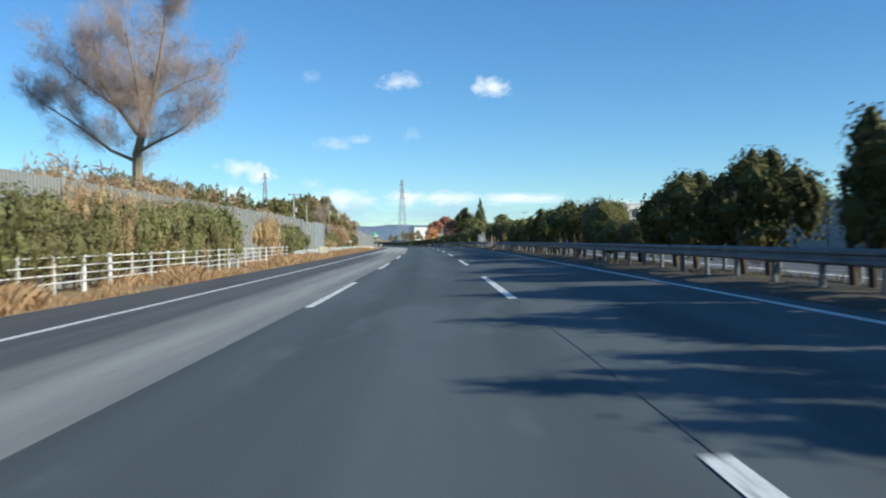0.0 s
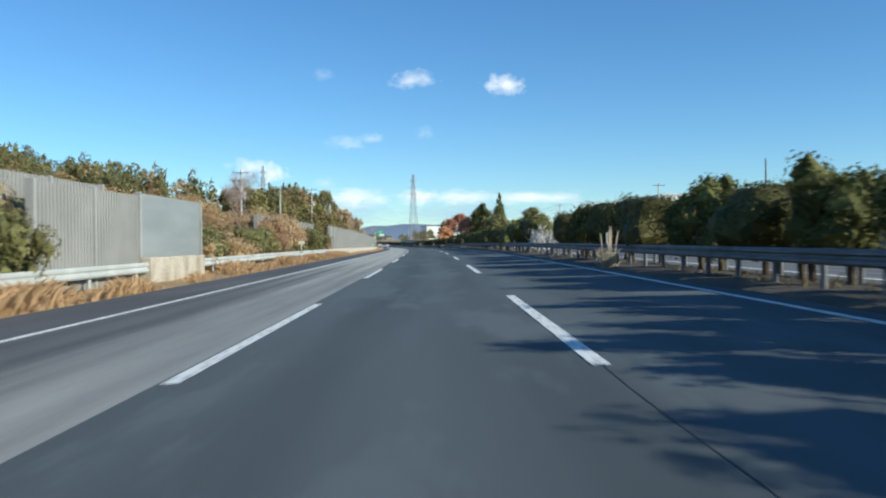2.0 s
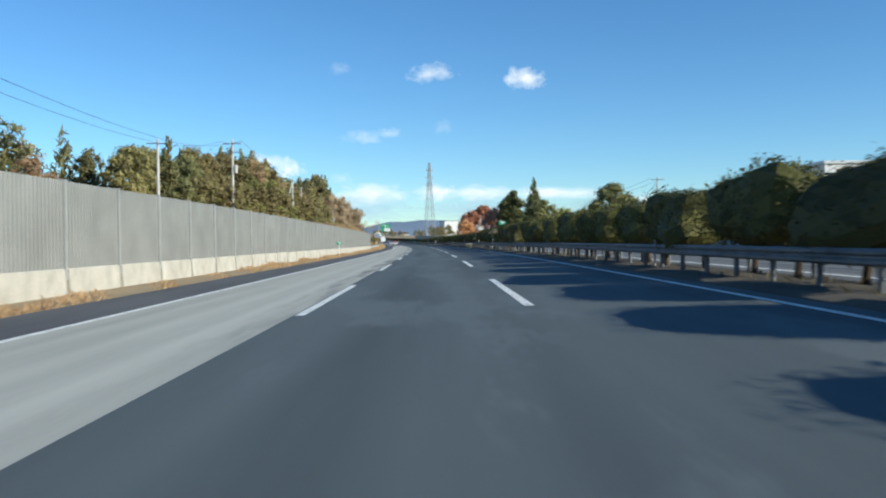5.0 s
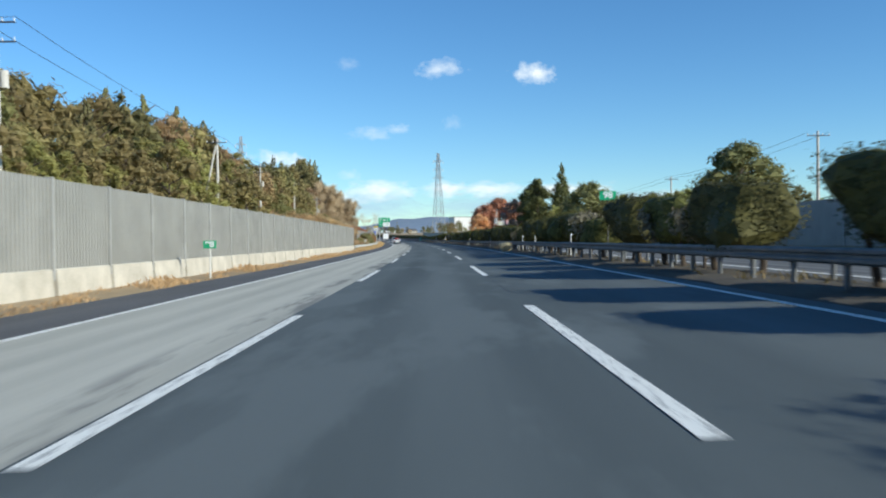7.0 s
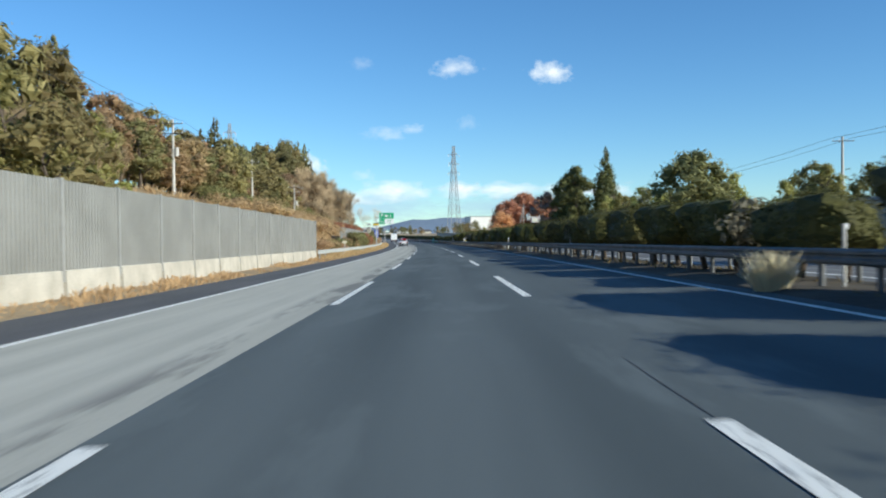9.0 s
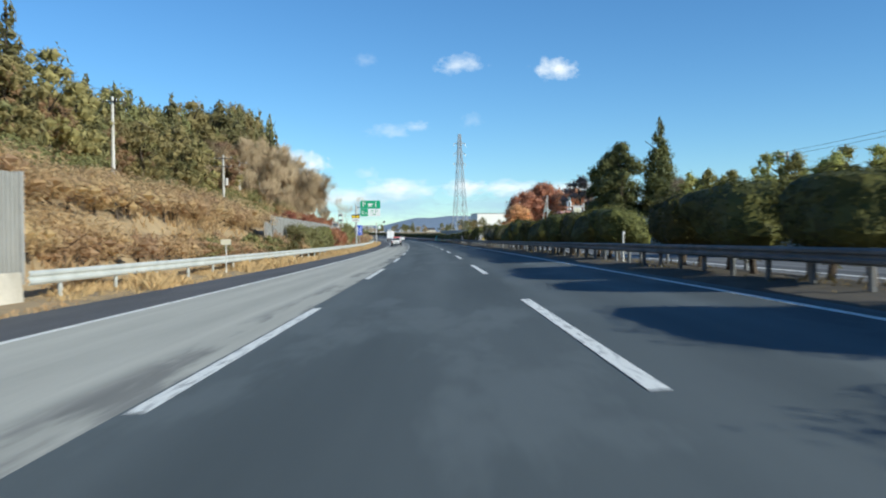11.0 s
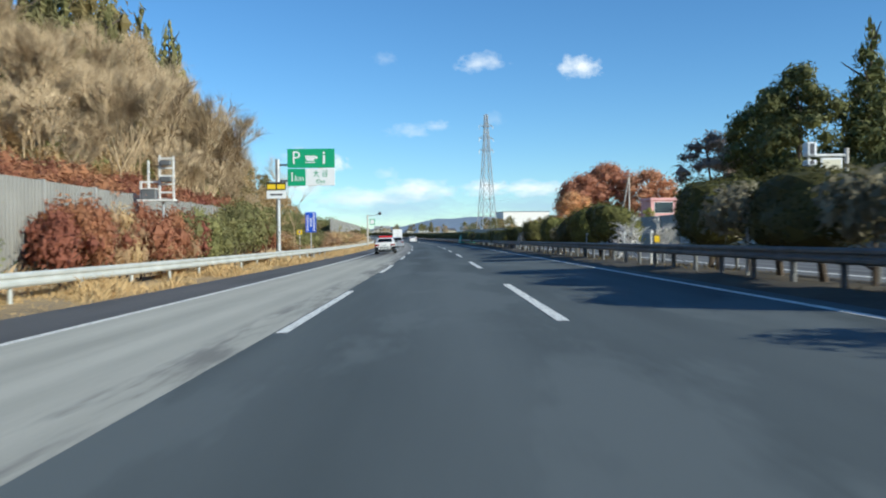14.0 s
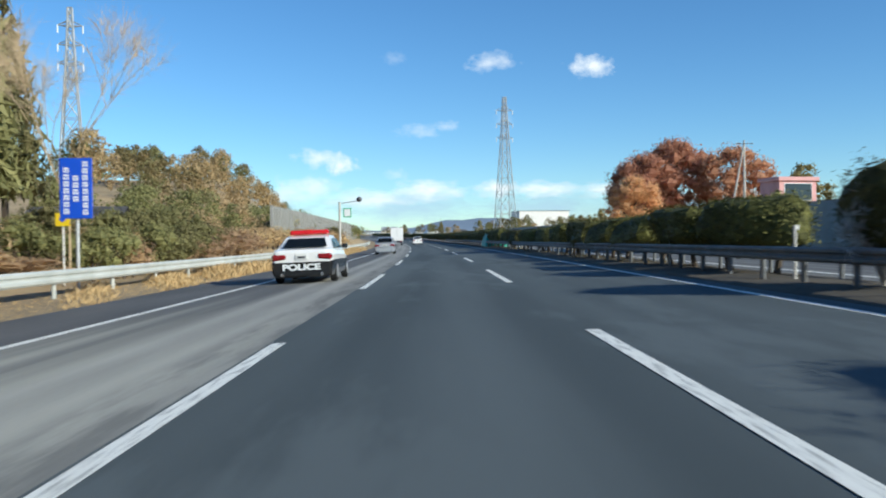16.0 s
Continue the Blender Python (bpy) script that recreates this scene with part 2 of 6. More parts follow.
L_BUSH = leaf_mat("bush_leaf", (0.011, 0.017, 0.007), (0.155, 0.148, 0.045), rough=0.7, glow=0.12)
L_PALEBUSH = leaf_mat("pale_bush_leaf", (0.15, 0.132, 0.088), (0.32, 0.285, 0.20))
L_SHRUB = leaf_mat("shrub_leaf", (0.085, 0.096, 0.04), (0.325, 0.30, 0.13), glow=0.42)
L_FRESH = leaf_mat("fresh_leaf", (0.10, 0.12, 0.036), (0.34, 0.35, 0.11), glow=0.4)
L_BROWN = leaf_mat("dry_vine_leaf", (0.34, 0.225, 0.12), (0.68, 0.49, 0.285), glow=0.5)
L_RED = leaf_mat("red_leaf", (0.19, 0.075, 0.045), (0.46, 0.20, 0.12), glow=0.4)
L_ORANGE = leaf_mat("orange_leaf", (0.42, 0.20, 0.105), (0.76, 0.43, 0.25), glow=0.45)
L_GROVE = leaf_mat("grove_leaf", (0.026, 0.038, 0.016), (0.20, 0.20, 0.075), glow=0.2)
L_CEDAR = leaf_mat("cedar_needles", (0.062, 0.074, 0.030), (0.30, 0.275, 0.12), glow=0.3)
L_DULL = leaf_mat("dull_autumn_leaf", (0.20, 0.15, 0.125), (0.38, 0.29, 0.245), glow=0.3)
L_WOOD = leaf_mat("woodland_leaf", (0.12, 0.108, 0.044), (0.41, 0.34, 0.15), glow=0.4)
L_RUST = leaf_mat("rusty_leaf", (0.22, 0.15, 0.08), (0.50, 0.34, 0.19), glow=0.42)
L_BAMBOO = leaf_mat("bamboo_leaf", (0.20, 0.205, 0.065), (0.48, 0.45, 0.17), glow=0.5)
L_GRASS = leaf_mat("dry_grass", (0.40, 0.255, 0.125), (0.68, 0.48, 0.26), rough=0.8, glow=0.4)


# ---- mesh helpers ----
def mesh_of(name, verts, faces, material, smooth=False, uv=None):
    me = bpy.data.meshes.new(name)
    me.from_pydata(verts, [], faces)
    me.materials.append(material)
    if smooth:
        me.polygons.foreach_set("use_smooth", [True] * len(me.polygons))
    if uv is not None:
        lay = me.uv_layers.new(name="UVMap")
        idx = np.empty(len(me.loops), dtype=np.int32)
        me.loops.foreach_get("vertex_index", idx)
        lay.data.foreach_set("uv", np.asarray(uv, dtype=np.float32)[idx].ravel())
    me.update()
    return me


def thing(name, m, label, category, group="", kind=""):
    ob = new(name)
    ob.empty_display_size = 0.3
    ob.matrix_basis = m
    return tagged(ob, label, category, group, kind)


def link(name, me, parent=None, m=None, label=""):
    ob = new(name, me)
    if parent is not None:
        ob.parent = parent
    if m is not None:
        ob.matrix_basis = m
    if label:
        ob["label"] = label
    return ob


def part(name, bm, material, parent=None, label="", smooth=False):
    """Links a bmesh as one mesh object under a thing or a part."""
    me = bpy.data.meshes.new(name)
    bmesh.ops.recalc_face_normals(bm, faces=bm.faces)
    bm.to_mesh(me)
    bm.free()
    me.materials.append(material)
    if smooth:
        me.polygons.foreach_set("use_smooth", [True] * len(me.polygons))
    return link(name, me, parent, None, label)


def box(bm, x0, x1, y0, y1, z0, z1, bevel=0.0):
    r = bmesh.ops.create_cube(bm, size=1.0, matrix=Matrix.Translation(((x0 + x1) / 2, (y0 + y1) / 2, (z0 + z1) / 2)) @ Matrix.Diagonal((x1 - x0, y1 - y0, z1 - z0, 1)))
    if bevel:
        es = list({e for v in r["verts"] for e in v.link_edges})
        bmesh.ops.bevel(bm, geom=es, offset=bevel, segments=1, affect="EDGES")
    return bm


def tube(bm, a, b, r0, r1, sides=8):
    a, b = Vector(a), Vector(b)
    q = (b - a).to_track_quat("Z", "Y").to_matrix().to_4x4()
    bmesh.ops.create_cone(bm, cap_ends=True, segments=sides, radius1=r0, radius2=r1, depth=(b - a).length, matrix=Matrix.Translation((a + b) / 2) @ q)
    return bm


def sweep(s0, s1, profile, step=2.0, closed=True):
    """A profile of (d, z) points swept along the road, as vertices and faces in the world."""
    n = max(1, int(round((s1 - s0) / step)))
    verts, faces, k = [], [], len(profile)
    for i in range(n + 1):
        s = s0 + (s1 - s0) * i / n
        verts += [W(s, d, z) for d, z in profile]
    for i in range(n):
        for j in range(k if closed else k - 1):
            a, b = i * k + j, i * k + (j + 1) % k
            faces.append((a, b, b + k, a + k))
    if closed:
        faces += [tuple(range(k - 1, -1, -1)), tuple(range(n * k, n * k + k))]
    return verts, faces


def strip(name, s0, s1, d0, d1, lift, material, step=2.0, cuts=1, plane=None):
    """A sheet that lies on the road's plane between d0 and d1."""
    verts, faces, uv = [], [], []
    n = max(1, int(round((s1 - s0) / step)))
    for i in range(n + 1):
        s = s0 + (s1 - s0) * i / n
        for j in range(cuts + 1):
            d = d0 + (d1 - d0) * j / cuts
            verts.append(W(s, d, (FALL * d if plane is None else plane(d)) + lift))
            uv.append((d, s))
    k = cuts + 1
    for i in range(n):
        for j in range(cuts):
            a = i * k + j
            faces.append((a, a + 1, a + k + 1, a + k))
    return mesh_of(name, verts, faces, material, uv=uv)


def smooth01(x):
    x = min(1.0, max(0.0, x))
    return x * x * (3 - 2 * x)


def between(s, a, b, soft=8.0):
    return smooth01((s - a) / soft + 0.5) * smooth01((b - s) / soft + 0.5)


# ---- ground ----
def far_plane(d):
    return 0.11 + 0.015 * (d - 9.5)


def lie(s, d):
    """Height of the ground over the road's profile."""
    if d < -7.4:
        z = FALL * -7.6 - 0.03
        bank = smooth01((-d - 10.6) / 3.4)
        early = 1.0 - smooth01((s - 118) / 10)
        rise = smooth01((s - 69) / 6)
        late = between(s, 274, 402, 14)
        z += early * (0.9 * smooth01((-d - 11.8) / 2.5) + 1.7 * rise * smooth01((-d - 11.2) / 5) + 0.9 * rise * smooth01((-d - 16) / 9))
        z += late * ((3.2 - 0.7 * smooth01((s - 318) / 8)) * smooth01((-d - 10.5) / 4.2) + (1.2 + 2.0 * smooth01((s - 345) / 30)) * smooth01((-d - 14) / 12))
        z += (6.0 + 9.5 * smooth01((s - 540) / 110)) * between(s, 480, 740, 70) * smooth01((-d - 30) / 24)
        z += between(s, 430, 660, 16) * (1.3 * smooth01((-d - 10.4) / 3) + 2.2 * smooth01((-d - 14) / 12) * smooth01((s - 446) / 20))
        hill = between(s, 60, 446, 50)
        z += hill * (1.2 * smooth01((-d - 16) / 8) + max(0.0, min(-d - 24, 60)) * 0.17)
        z += 0.9 * bank * between(s, 118, 280, 10)
        z += 0.25 * noise.noise(Vector((s * 0.08, d * 0.1, 3.0))) * smooth01((-d - 10.5) / 3)
        return z
    if d <= 5.5:
        return FALL * d - 0.05
    if d < 9.4:
        return 0.2 - 0.12 * smooth01((d - 7.4) / 1.9) + 0.03 * noise.noise(Vector((s * 0.4, d, 1.0)))
    if d < 23.2:
        return far_plane(d) - 0.06
    return 0.45 + 0.5 * smooth01((d - 24) / 8) + 0.3 * noise.noise(Vector((s * 0.02, d * 0.02, 7.0)))


ds = [-1500, -900, -500, -300, -200, -150, -120, -95, -78, -64, -54, -46, -40, -35, -31, -27, -24, -22, -20, -18, -16.5, -15, -14, -13, -12, -11.2, -10.4, -9.6, -8.6, -7.7,
      -7.0, -3, 3, 5.5, 6.2, 7.0, 7.9, 8.8, 9.45, 9.8, 16, 22.8, 23.6, 25, 28, 33, 40, 50, 65, 85, 115, 160, 240, 400, 700, 1500]
ss = list(range(-500, -80, 60)) + list(range(-80, 520, 5)) + list(range(520, 800, 20)) + list(range(800, 4100, 150))
verts = [W(s, d, lie(s, d)) for s in ss for d in ds]
k = len(ds)
faces = [(i * k + j, i * k + j + 1, i * k + k + j + 1, i * k + k + j) for i in range(len(ss) - 1) for j in range(k - 1)]
ground = link("ground", mesh_of("ground", verts, faces, M_GROUND, True))
tagged(ground, "brown winter soil and dry grass beside the motorway", "ground", kind="structure")

S0, S1 = -90.0, 1500.0
vv, ff = [], []
vs = list(np.arange(S0, 560, 1.0)) + list(np.arange(560, S1, 12.0))
vd = (5.6, 5.9, 6.3, 6.7, 7.1, 7.6, 8.1, 8.6, 9.1, 9.5)
for s in vs:
    for d in vd:
        z = FALL * d - 0.01 if d < 5.7 else 0.2 + 0.03 * smooth01((d - 5.7) / 1.2) - 0.13 * smooth01((d - 7.4) / 1.9)
        if 5.6 < d < 9.5:
            z += 0.05 * noise.noise(Vector((s * 0.9, d * 1.7, 2.0))) + 0.03
        vv.append(W(s, d, z))
k = len(vd)
ff = [(i * k + j, i * k + j + 1, i * k + k + j + 1, i * k + k + j) for i in range(len(vs) - 1) for j in range(k - 1)]
tagged(link("ground_median", mesh_of("ground_median", vv, ff, M_SHADESOIL, True)), "gritty brown soil of the central reserve, darkened for the hedge's shadow", "ground", kind="structure")
for a, b, m, txt in ((S0, 375, M_ASPHALT, "smooth dark grey asphalt of the middle and fast lanes"), (375, S1, M_NEWER, "newer darker asphalt of the middle and fast lanes")):
    tagged(link("road", strip("road", a, b, -1.9, 5.62, 0.0, m, 3.0, 3)), txt, "road", kind="structure")


lane = link("road_lane", strip("road_lane", S0, S1, -5.45, -1.9, 0.0, M_SLOW, 3.0, 3))
tagged(lane, "slow lane asphalt, worn grey at first, then pale and streaked along the wheel tracks", "road", kind="structure")
sh = link("road_shoulder", strip("road_shoulder", S0, S1, -7.6, -5.45, 0.0, M_SHOULDER, 3.0, 2))
tagged(sh, "dark rough asphalt shoulder beside the slow lane", "shoulder", kind="structure")
onc = link("road_oncoming", strip("road_oncoming", S0, S1, 9.5, 22.9, 0.0, M_WORN, 3.0, 2, far_plane))
tagged(onc, "sunlit grey asphalt of the oncoming carriageway", "road", kind="structure")
rnd = random.Random(17)
SEAMS, s = [(172, 12), (208, 3), (271, 8)], -60.0
while s < 62:
    SEAMS.append((s, rnd.randrange(3, 10)))
    s += 1.2 * SEAMS[-1][1] + rnd.uniform(0.6, 7.0)
for s, n in SEAMS:
    dd = [1.79 + 0.03 * noise.noise(Vector((0.35 * (s + 1.2 * i), 0, 8))) for i in range(n + 1)]
    vv = [W(s + 1.2 * i, q + e, FALL * q + 0.003) for i, q in enumerate(dd) for e in (-0.005, 0.005)]
    o = link("road_seam", mesh_of("road_seam", vv, [(2 * i, 2 * i + 1, 2 * i + 3, 2 * i + 2) for i in range(n)], M_TAR))
    tagged(o, "thin crooked black tar seam along the lane joint", "road seam", "tar seams", "structure")

for nm, d, wd in (("edge_line", -5.33, 0.17), ("edge_line", 5.18, 0.14)):
    o = link(nm, strip(nm, S0, S1, d - wd / 2, d + wd / 2, 0.004, M_PAINT, 3.0))
    tagged(o, "solid white painted edge line of the road", "road marking", kind="structure")
for i in range(-4, 60):
    for d in (-1.78, 1.78):
        o = link("lane_dash", strip("lane_dash", 20 * i, 20 * i + 9.0, d - 0.08, d + 0.08, 0.006, M_PAINT, 3.0))
        tagged(o, "white painted lane dash, slightly worn", "road marking", "lane dashes", "structure")
for d in (10.3, 22.2):
    o = link("edge_line", strip("edge_line", S0, S1, d - 0.1, d + 0.1, 0.004, M_PAINT, 3.0, 1, far_plane))
    tagged(o, "white painted edge line of the oncoming carriageway", "road marking", kind="structure")


# ---- plants ----
def leaf_arrays(clumps, n, size, rng, flat=0.35, shell=0.5, droop=0.0, slim=1.0):
    """n small leaves over a set of clumps (x, y, z, radius, height): vertices and faces; slim: how much longer and narrower they are."""
    c = np.array(clumps, dtype=float)
    w = c[:, 3] ** 2
    pick = rng.choice(len(c), n, p=w / w.sum())
    v = rng.normal(size=(n, 3))
    v /= np.linalg.norm(v, axis=1)[:, None]
    r = shell + (1 - shell) * rng.random(n) ** 0.6
    bump = 1 + 0.16 * np.sin(v[:, 0] * 7 + pick) * np.cos(v[:, 1] * 6 + 2 * pick)
    p = c[pick, :3] + v * (r * bump)[:, None] * np.stack([c[pick, 3], c[pick, 3], c[pick, 4]], 1)
    nrm = v + rng.normal(size=(n, 3)) * 0.48
    nrm[:, 2] += flat
    nrm /= np.linalg.norm(nrm, axis=1)[:, None]
    a = np.cross(nrm, rng.normal(size=(n, 3)))
    a /= np.linalg.norm(a, axis=1)[:, None]
    a[:, 2] -= droop
    b = np.cross(nrm, a)
    sz = size * (0.6 + 0.8 * rng.random(n))[:, None]
    q = np.stack([p - a * sz * 0.75 * slim, p + a * sz * 0.15 - b * sz * 0.55 / slim, p + a * sz * 0.65 * slim + b * sz * 0.5 / slim], 1).reshape(-1, 3)
    return q, np.arange(3 * n).reshape(-1, 3)


G5 = (1 + 5 ** 0.5) / 2
ICO = np.array([(-1, G5, 0), (1, G5, 0), (-1, -G5, 0), (1, -G5, 0), (0, -1, G5), (0, 1, G5), (0, -1, -G5), (0, 1, -G5), (G5, 0, -1), (G5, 0, 1), (-G5, 0, -1), (-G5, 0, 1)]) / math.hypot(1, G5)
ICO_F = ((0, 11, 5), (0, 5, 1), (0, 1, 7), (0, 7, 10), (0, 10, 11), (1, 5, 9), (5, 11, 4), (11, 10, 2), (10, 7, 6), (7, 1, 8), (3, 9, 4), (3, 4, 2), (3, 2, 6), (3, 6, 8), (3, 8, 9), (4, 9, 5), (2, 4, 11), (6, 2, 10), (8, 6, 7), (9, 8, 1))


def finer(v, f):
    """Each triangle of a ball split into four."""
    v, mid, out = [tuple(p) for p in v], {}, []
    for t in f:
        m = []
        for a, b in ((t[0], t[1]), (t[1], t[2]), (t[2], t[0])):
            key = (min(a, b), max(a, b))
            if key not in mid:
                mid[key] = len(v)
                p = np.array(v[a]) + np.array(v[b])
                v.append(tuple(p / np.linalg.norm(p)))
            m.append(mid[key])
        out += [(t[0], m[0], m[2]), (m[0], t[1], m[1]), (m[2], m[1], t[2]), tuple(m)]
    return np.array(v), out


BALL, BALL_F = finer(ICO, ICO_F)
OCT = np.array([(1, 0, 0), (-1, 0, 0), (0, 1, 0), (0, -1, 0), (0, 0, 1), (0, 0, -1)], dtype=float)
OCT_F = ((0, 2, 4), (2, 1, 4), (1, 3, 4), (3, 0, 4), (2, 0, 5), (1, 2, 5), (3, 1, 5), (0, 3, 5))


def cloud_mesh(name, clumps, n, size, material, seed, core=0.0, **kw):
    """A crown of leaves over its clumps; core: how far each clump is filled with close inner foliage."""
    rng = np.random.default_rng(seed)
    q, f = leaf_arrays(clumps, n, size, rng, **kw)
    if core:
        for c in clumps:
            p = np.array(c[:3]) + OCT * core * (0.85 + 0.3 * rng.random((6, 1))) * np.array((c[3], c[3], c[4]))
            q = np.concatenate([q, np.concatenate([p[list(t)] for t in OCT_F])])
        f = np.arange(len(q)).reshape(-1, 3)
    me = bpy.data.meshes.new(name)
    me["leaves"] = n
    me.vertices.add(len(q))
    me.vertices.foreach_set("co", q.ravel().astype(np.float32))
    me.loops.add(len(q))
    me.loops.foreach_set("vertex_index", f.ravel().astype(np.int32))
    me.polygons.add(len(f))
    me.polygons.foreach_set("loop_start", np.arange(0, len(q), 3, dtype=np.int32))
    me.materials.append(material)
    me.update(calc_edges=True)
    me.validate()
    return me


def poly_tube(bm, pts, radii, sides=7):
    """One unbroken tube through several points."""
    rings = []
    for i, p in enumerate(pts):
        p = Vector(p)
        d = (Vector(pts[min(i + 1, len(pts) - 1)]) - Vector(pts[max(i - 1, 0)])).normalized()
        u = Vector((1, 0, 0)) - d * d.x
        u.normalize()
        v = d.cross(u)
        rings.append([bm.verts.new(p + (u * math.cos(6.2832 * k / sides) + v * math.sin(6.2832 * k / sides)) * radii[i]) for k in range(sides)])
    for a, b in zip(rings, rings[1:]):
        for k in range(sides):
            bm.faces.new((a[k], a[(k + 1) % sides], b[(k + 1) % sides], b[k]))
    bm.faces.new(rings[0][::-1]), bm.faces.new(rings[-1])
    return bm


def stem_mesh(name, height, r, seed, limbs=5, spread=0.8, start=0.35, lean=0.05):
    rnd = random.Random(seed)
    bm = bmesh.new()
    p, n = Vector((0, 0, -0.3)), 4
    pts = [p]
    for i in range(n):
        pts.append(Vector((rnd.uniform(-lean, lean) * height * (i + 1) / n, rnd.uniform(-lean, lean) * height * (i + 1) / n, height * (i + 1) / n)))
    poly_tube(bm, pts, [r * (1 - 0.2 * i) + 0.01 for i in range(n + 1)])
    bark = list(bm.edges)
    for i in range(limbs):
        h = start + (0.9 - start) * i / max(1, limbs - 1)
        a = rnd.uniform(0, 6.3)
        b = Vector((0, 0, h * height))
        e = b + Vector((math.cos(a) * spread, math.sin(a) * spread, spread * rnd.uniform(0.4, 0.9)))
        old = set(bm.verts)
        tube(bm, b, e, r * 0.45, r * 0.12, 5)
        foot = min((v for v in bm.verts if v not in old), key=lambda v: (v.co - b).length)
        side = min(bark, key=lambda k: ((k.verts[0].co + k.verts[1].co) / 2 - b).length)
        bm.faces.new((side.verts[0], side.verts[1], foot))
    me = bpy.data.meshes.new(name)
    bm.to_mesh(me)
    bm.free()
    me.materials.append(M_BARK)
    return me


def blob(rnd, w, h, z0, n, r0, r1):
    """Clumps that fill a rounded crown w wide and h high from z0 up."""
    out = []
    for _ in range(n):
        u = rnd.random()
        k = math.sqrt(max(0.05, 1 - (2 * u - 0.9) ** 2))
        a, q = rnd.uniform(0, 6.3), rnd.random() ** 0.5 * w * 0.5 * k
        r = rnd.uniform(r0, r1)
        out.append((math.cos(a) * q, math.sin(a) * q, z0 + r * 0.5 + u * (h - r * 1.2), r, r * rnd.uniform(0.7, 0.95)))
    return out


def plant(name, stem, crown, label, category, group=""):
    ob = thing(name, Matrix(), label, category, group)
    link("trunk", stem, ob)
    link("crown", crown, ob)
    return ob


def make_bush(i, w, h, n, material, label, name="median_bush", group="hedge bushes in the median", size=0.15, core=0.72, low=0.95, slim=1.0):
    rnd = random.Random(100 + i)
    cl = blob(rnd, w, h - low, low, 18, 0.45, 0.72)
    return plant(name, stem_mesh("trunk", h * 0.55, 0.06, i, 6, w * 0.3, 0.25), cloud_mesh("crown", cl, n, size, material, i, core, shell=0.6, slim=slim), label, "bush", group)


def make_clipped(i, n, length):
    """A once clipped evergreen bush, 2.5 m high on several stems: a closed rounded form, lumpy, with loose shoots at its top."""
    rng = np.random.default_rng(500 + i)
    lump = rng.normal(size=(18, 3))
    lump /= np.linalg.norm(lump, axis=1)[:, None]
    half = np.array((0.95, length / 2, 0.98))
    mid = np.array((0.0, 0.0, 1.58))

    def skin(v):
        """The surface point in each direction."""
        w = v / (np.abs(v) ** 4.0).sum(axis=1, keepdims=True) ** (1 / 4.0)
        return w * half * (0.80 + 0.17 * np.exp(13 * (v @ lump.T - 1)).sum(axis=1, keepdims=True)) + mid

    v = rng.normal(size=(n, 3))
    v /= np.linalg.norm(v, axis=1)[:, None]
    p = skin(v)
    p = mid + (p - mid) * (0.94 + 0.15 * rng.random((n, 1)) ** 2)
    m = n // 9
    root = rng.integers(0, n, 150)
    root = p[root[p[root, 2] > 1.95]] if (p[root, 2] > 1.95).any() else p[:3]
    shoot = root[rng.integers(0, len(root), m)] + rng.normal(size=(m, 3)) * 0.05 + np.array((0, 0, 1)) * rng.random((m, 1)) ** 1.8 * 0.17
    p = np.concatenate([p, shoot])
    out = np.concatenate([v, rng.normal(size=(m, 3))]) + rng.normal(size=(n + m, 3)) * 0.42
    out /= np.linalg.norm(out, axis=1)[:, None]
    a = np.cross(out, rng.normal(size=(n + m, 3)))
    a /= np.linalg.norm(a, axis=1)[:, None]
    b = np.cross(out, a)
    sz = (0.06 if n > 1000 else 0.14) * (0.6 + 0.8 * rng.random((n + m, 1)))
    sz[n:] *= 0.7
    q = np.stack([p - a * sz * 0.8, p + a * sz * 0.2 - b * sz * 0.5, p + a * sz * 0.75 + b * sz * 0.45], 1).reshape(-1, 3)
    ball, tris = finer(BALL, BALL_F)
    core = mid + (skin(ball) - mid) * 0.93
    q = np.concatenate([q, core[np.array(tris)].reshape(-1, 3)])
    q[:, 2] = np.where(q[:, 2] > mid[2], mid[2] + (q[:, 2] - mid[2]) * (2.5 - mid[2]) / (core[:, 2].max() + 0.03 - mid[2]), q[:, 2])
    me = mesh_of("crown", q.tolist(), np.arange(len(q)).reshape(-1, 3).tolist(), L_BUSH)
    ob = thing("median_bush", Matrix(), "rounded dark evergreen bush behind the median guardrail", "bush", "hedge bushes in the median")
    link("crown", me, ob)
    rnd = random.Random(500 + i)
    for j in range(max(1, int(length / 1.6))):
        y = (j + 0.5) / max(1, int(length / 1.6)) * length - length / 2
        x0, lean = rnd.uniform(-0.2, 0.2), rnd.uniform(-0.3, 0.3)
        bm = bmesh.new()
        poly_tube(bm, [(x0, y, -0.3), (x0 * 1.6, y + 0.1 * lean, 0.45), (x0 * 2, y + lean, 1.2)], [0.09, 0.075, 0.05], 7)
        part("trunk", bm, M_BARK, ob)
    return ob


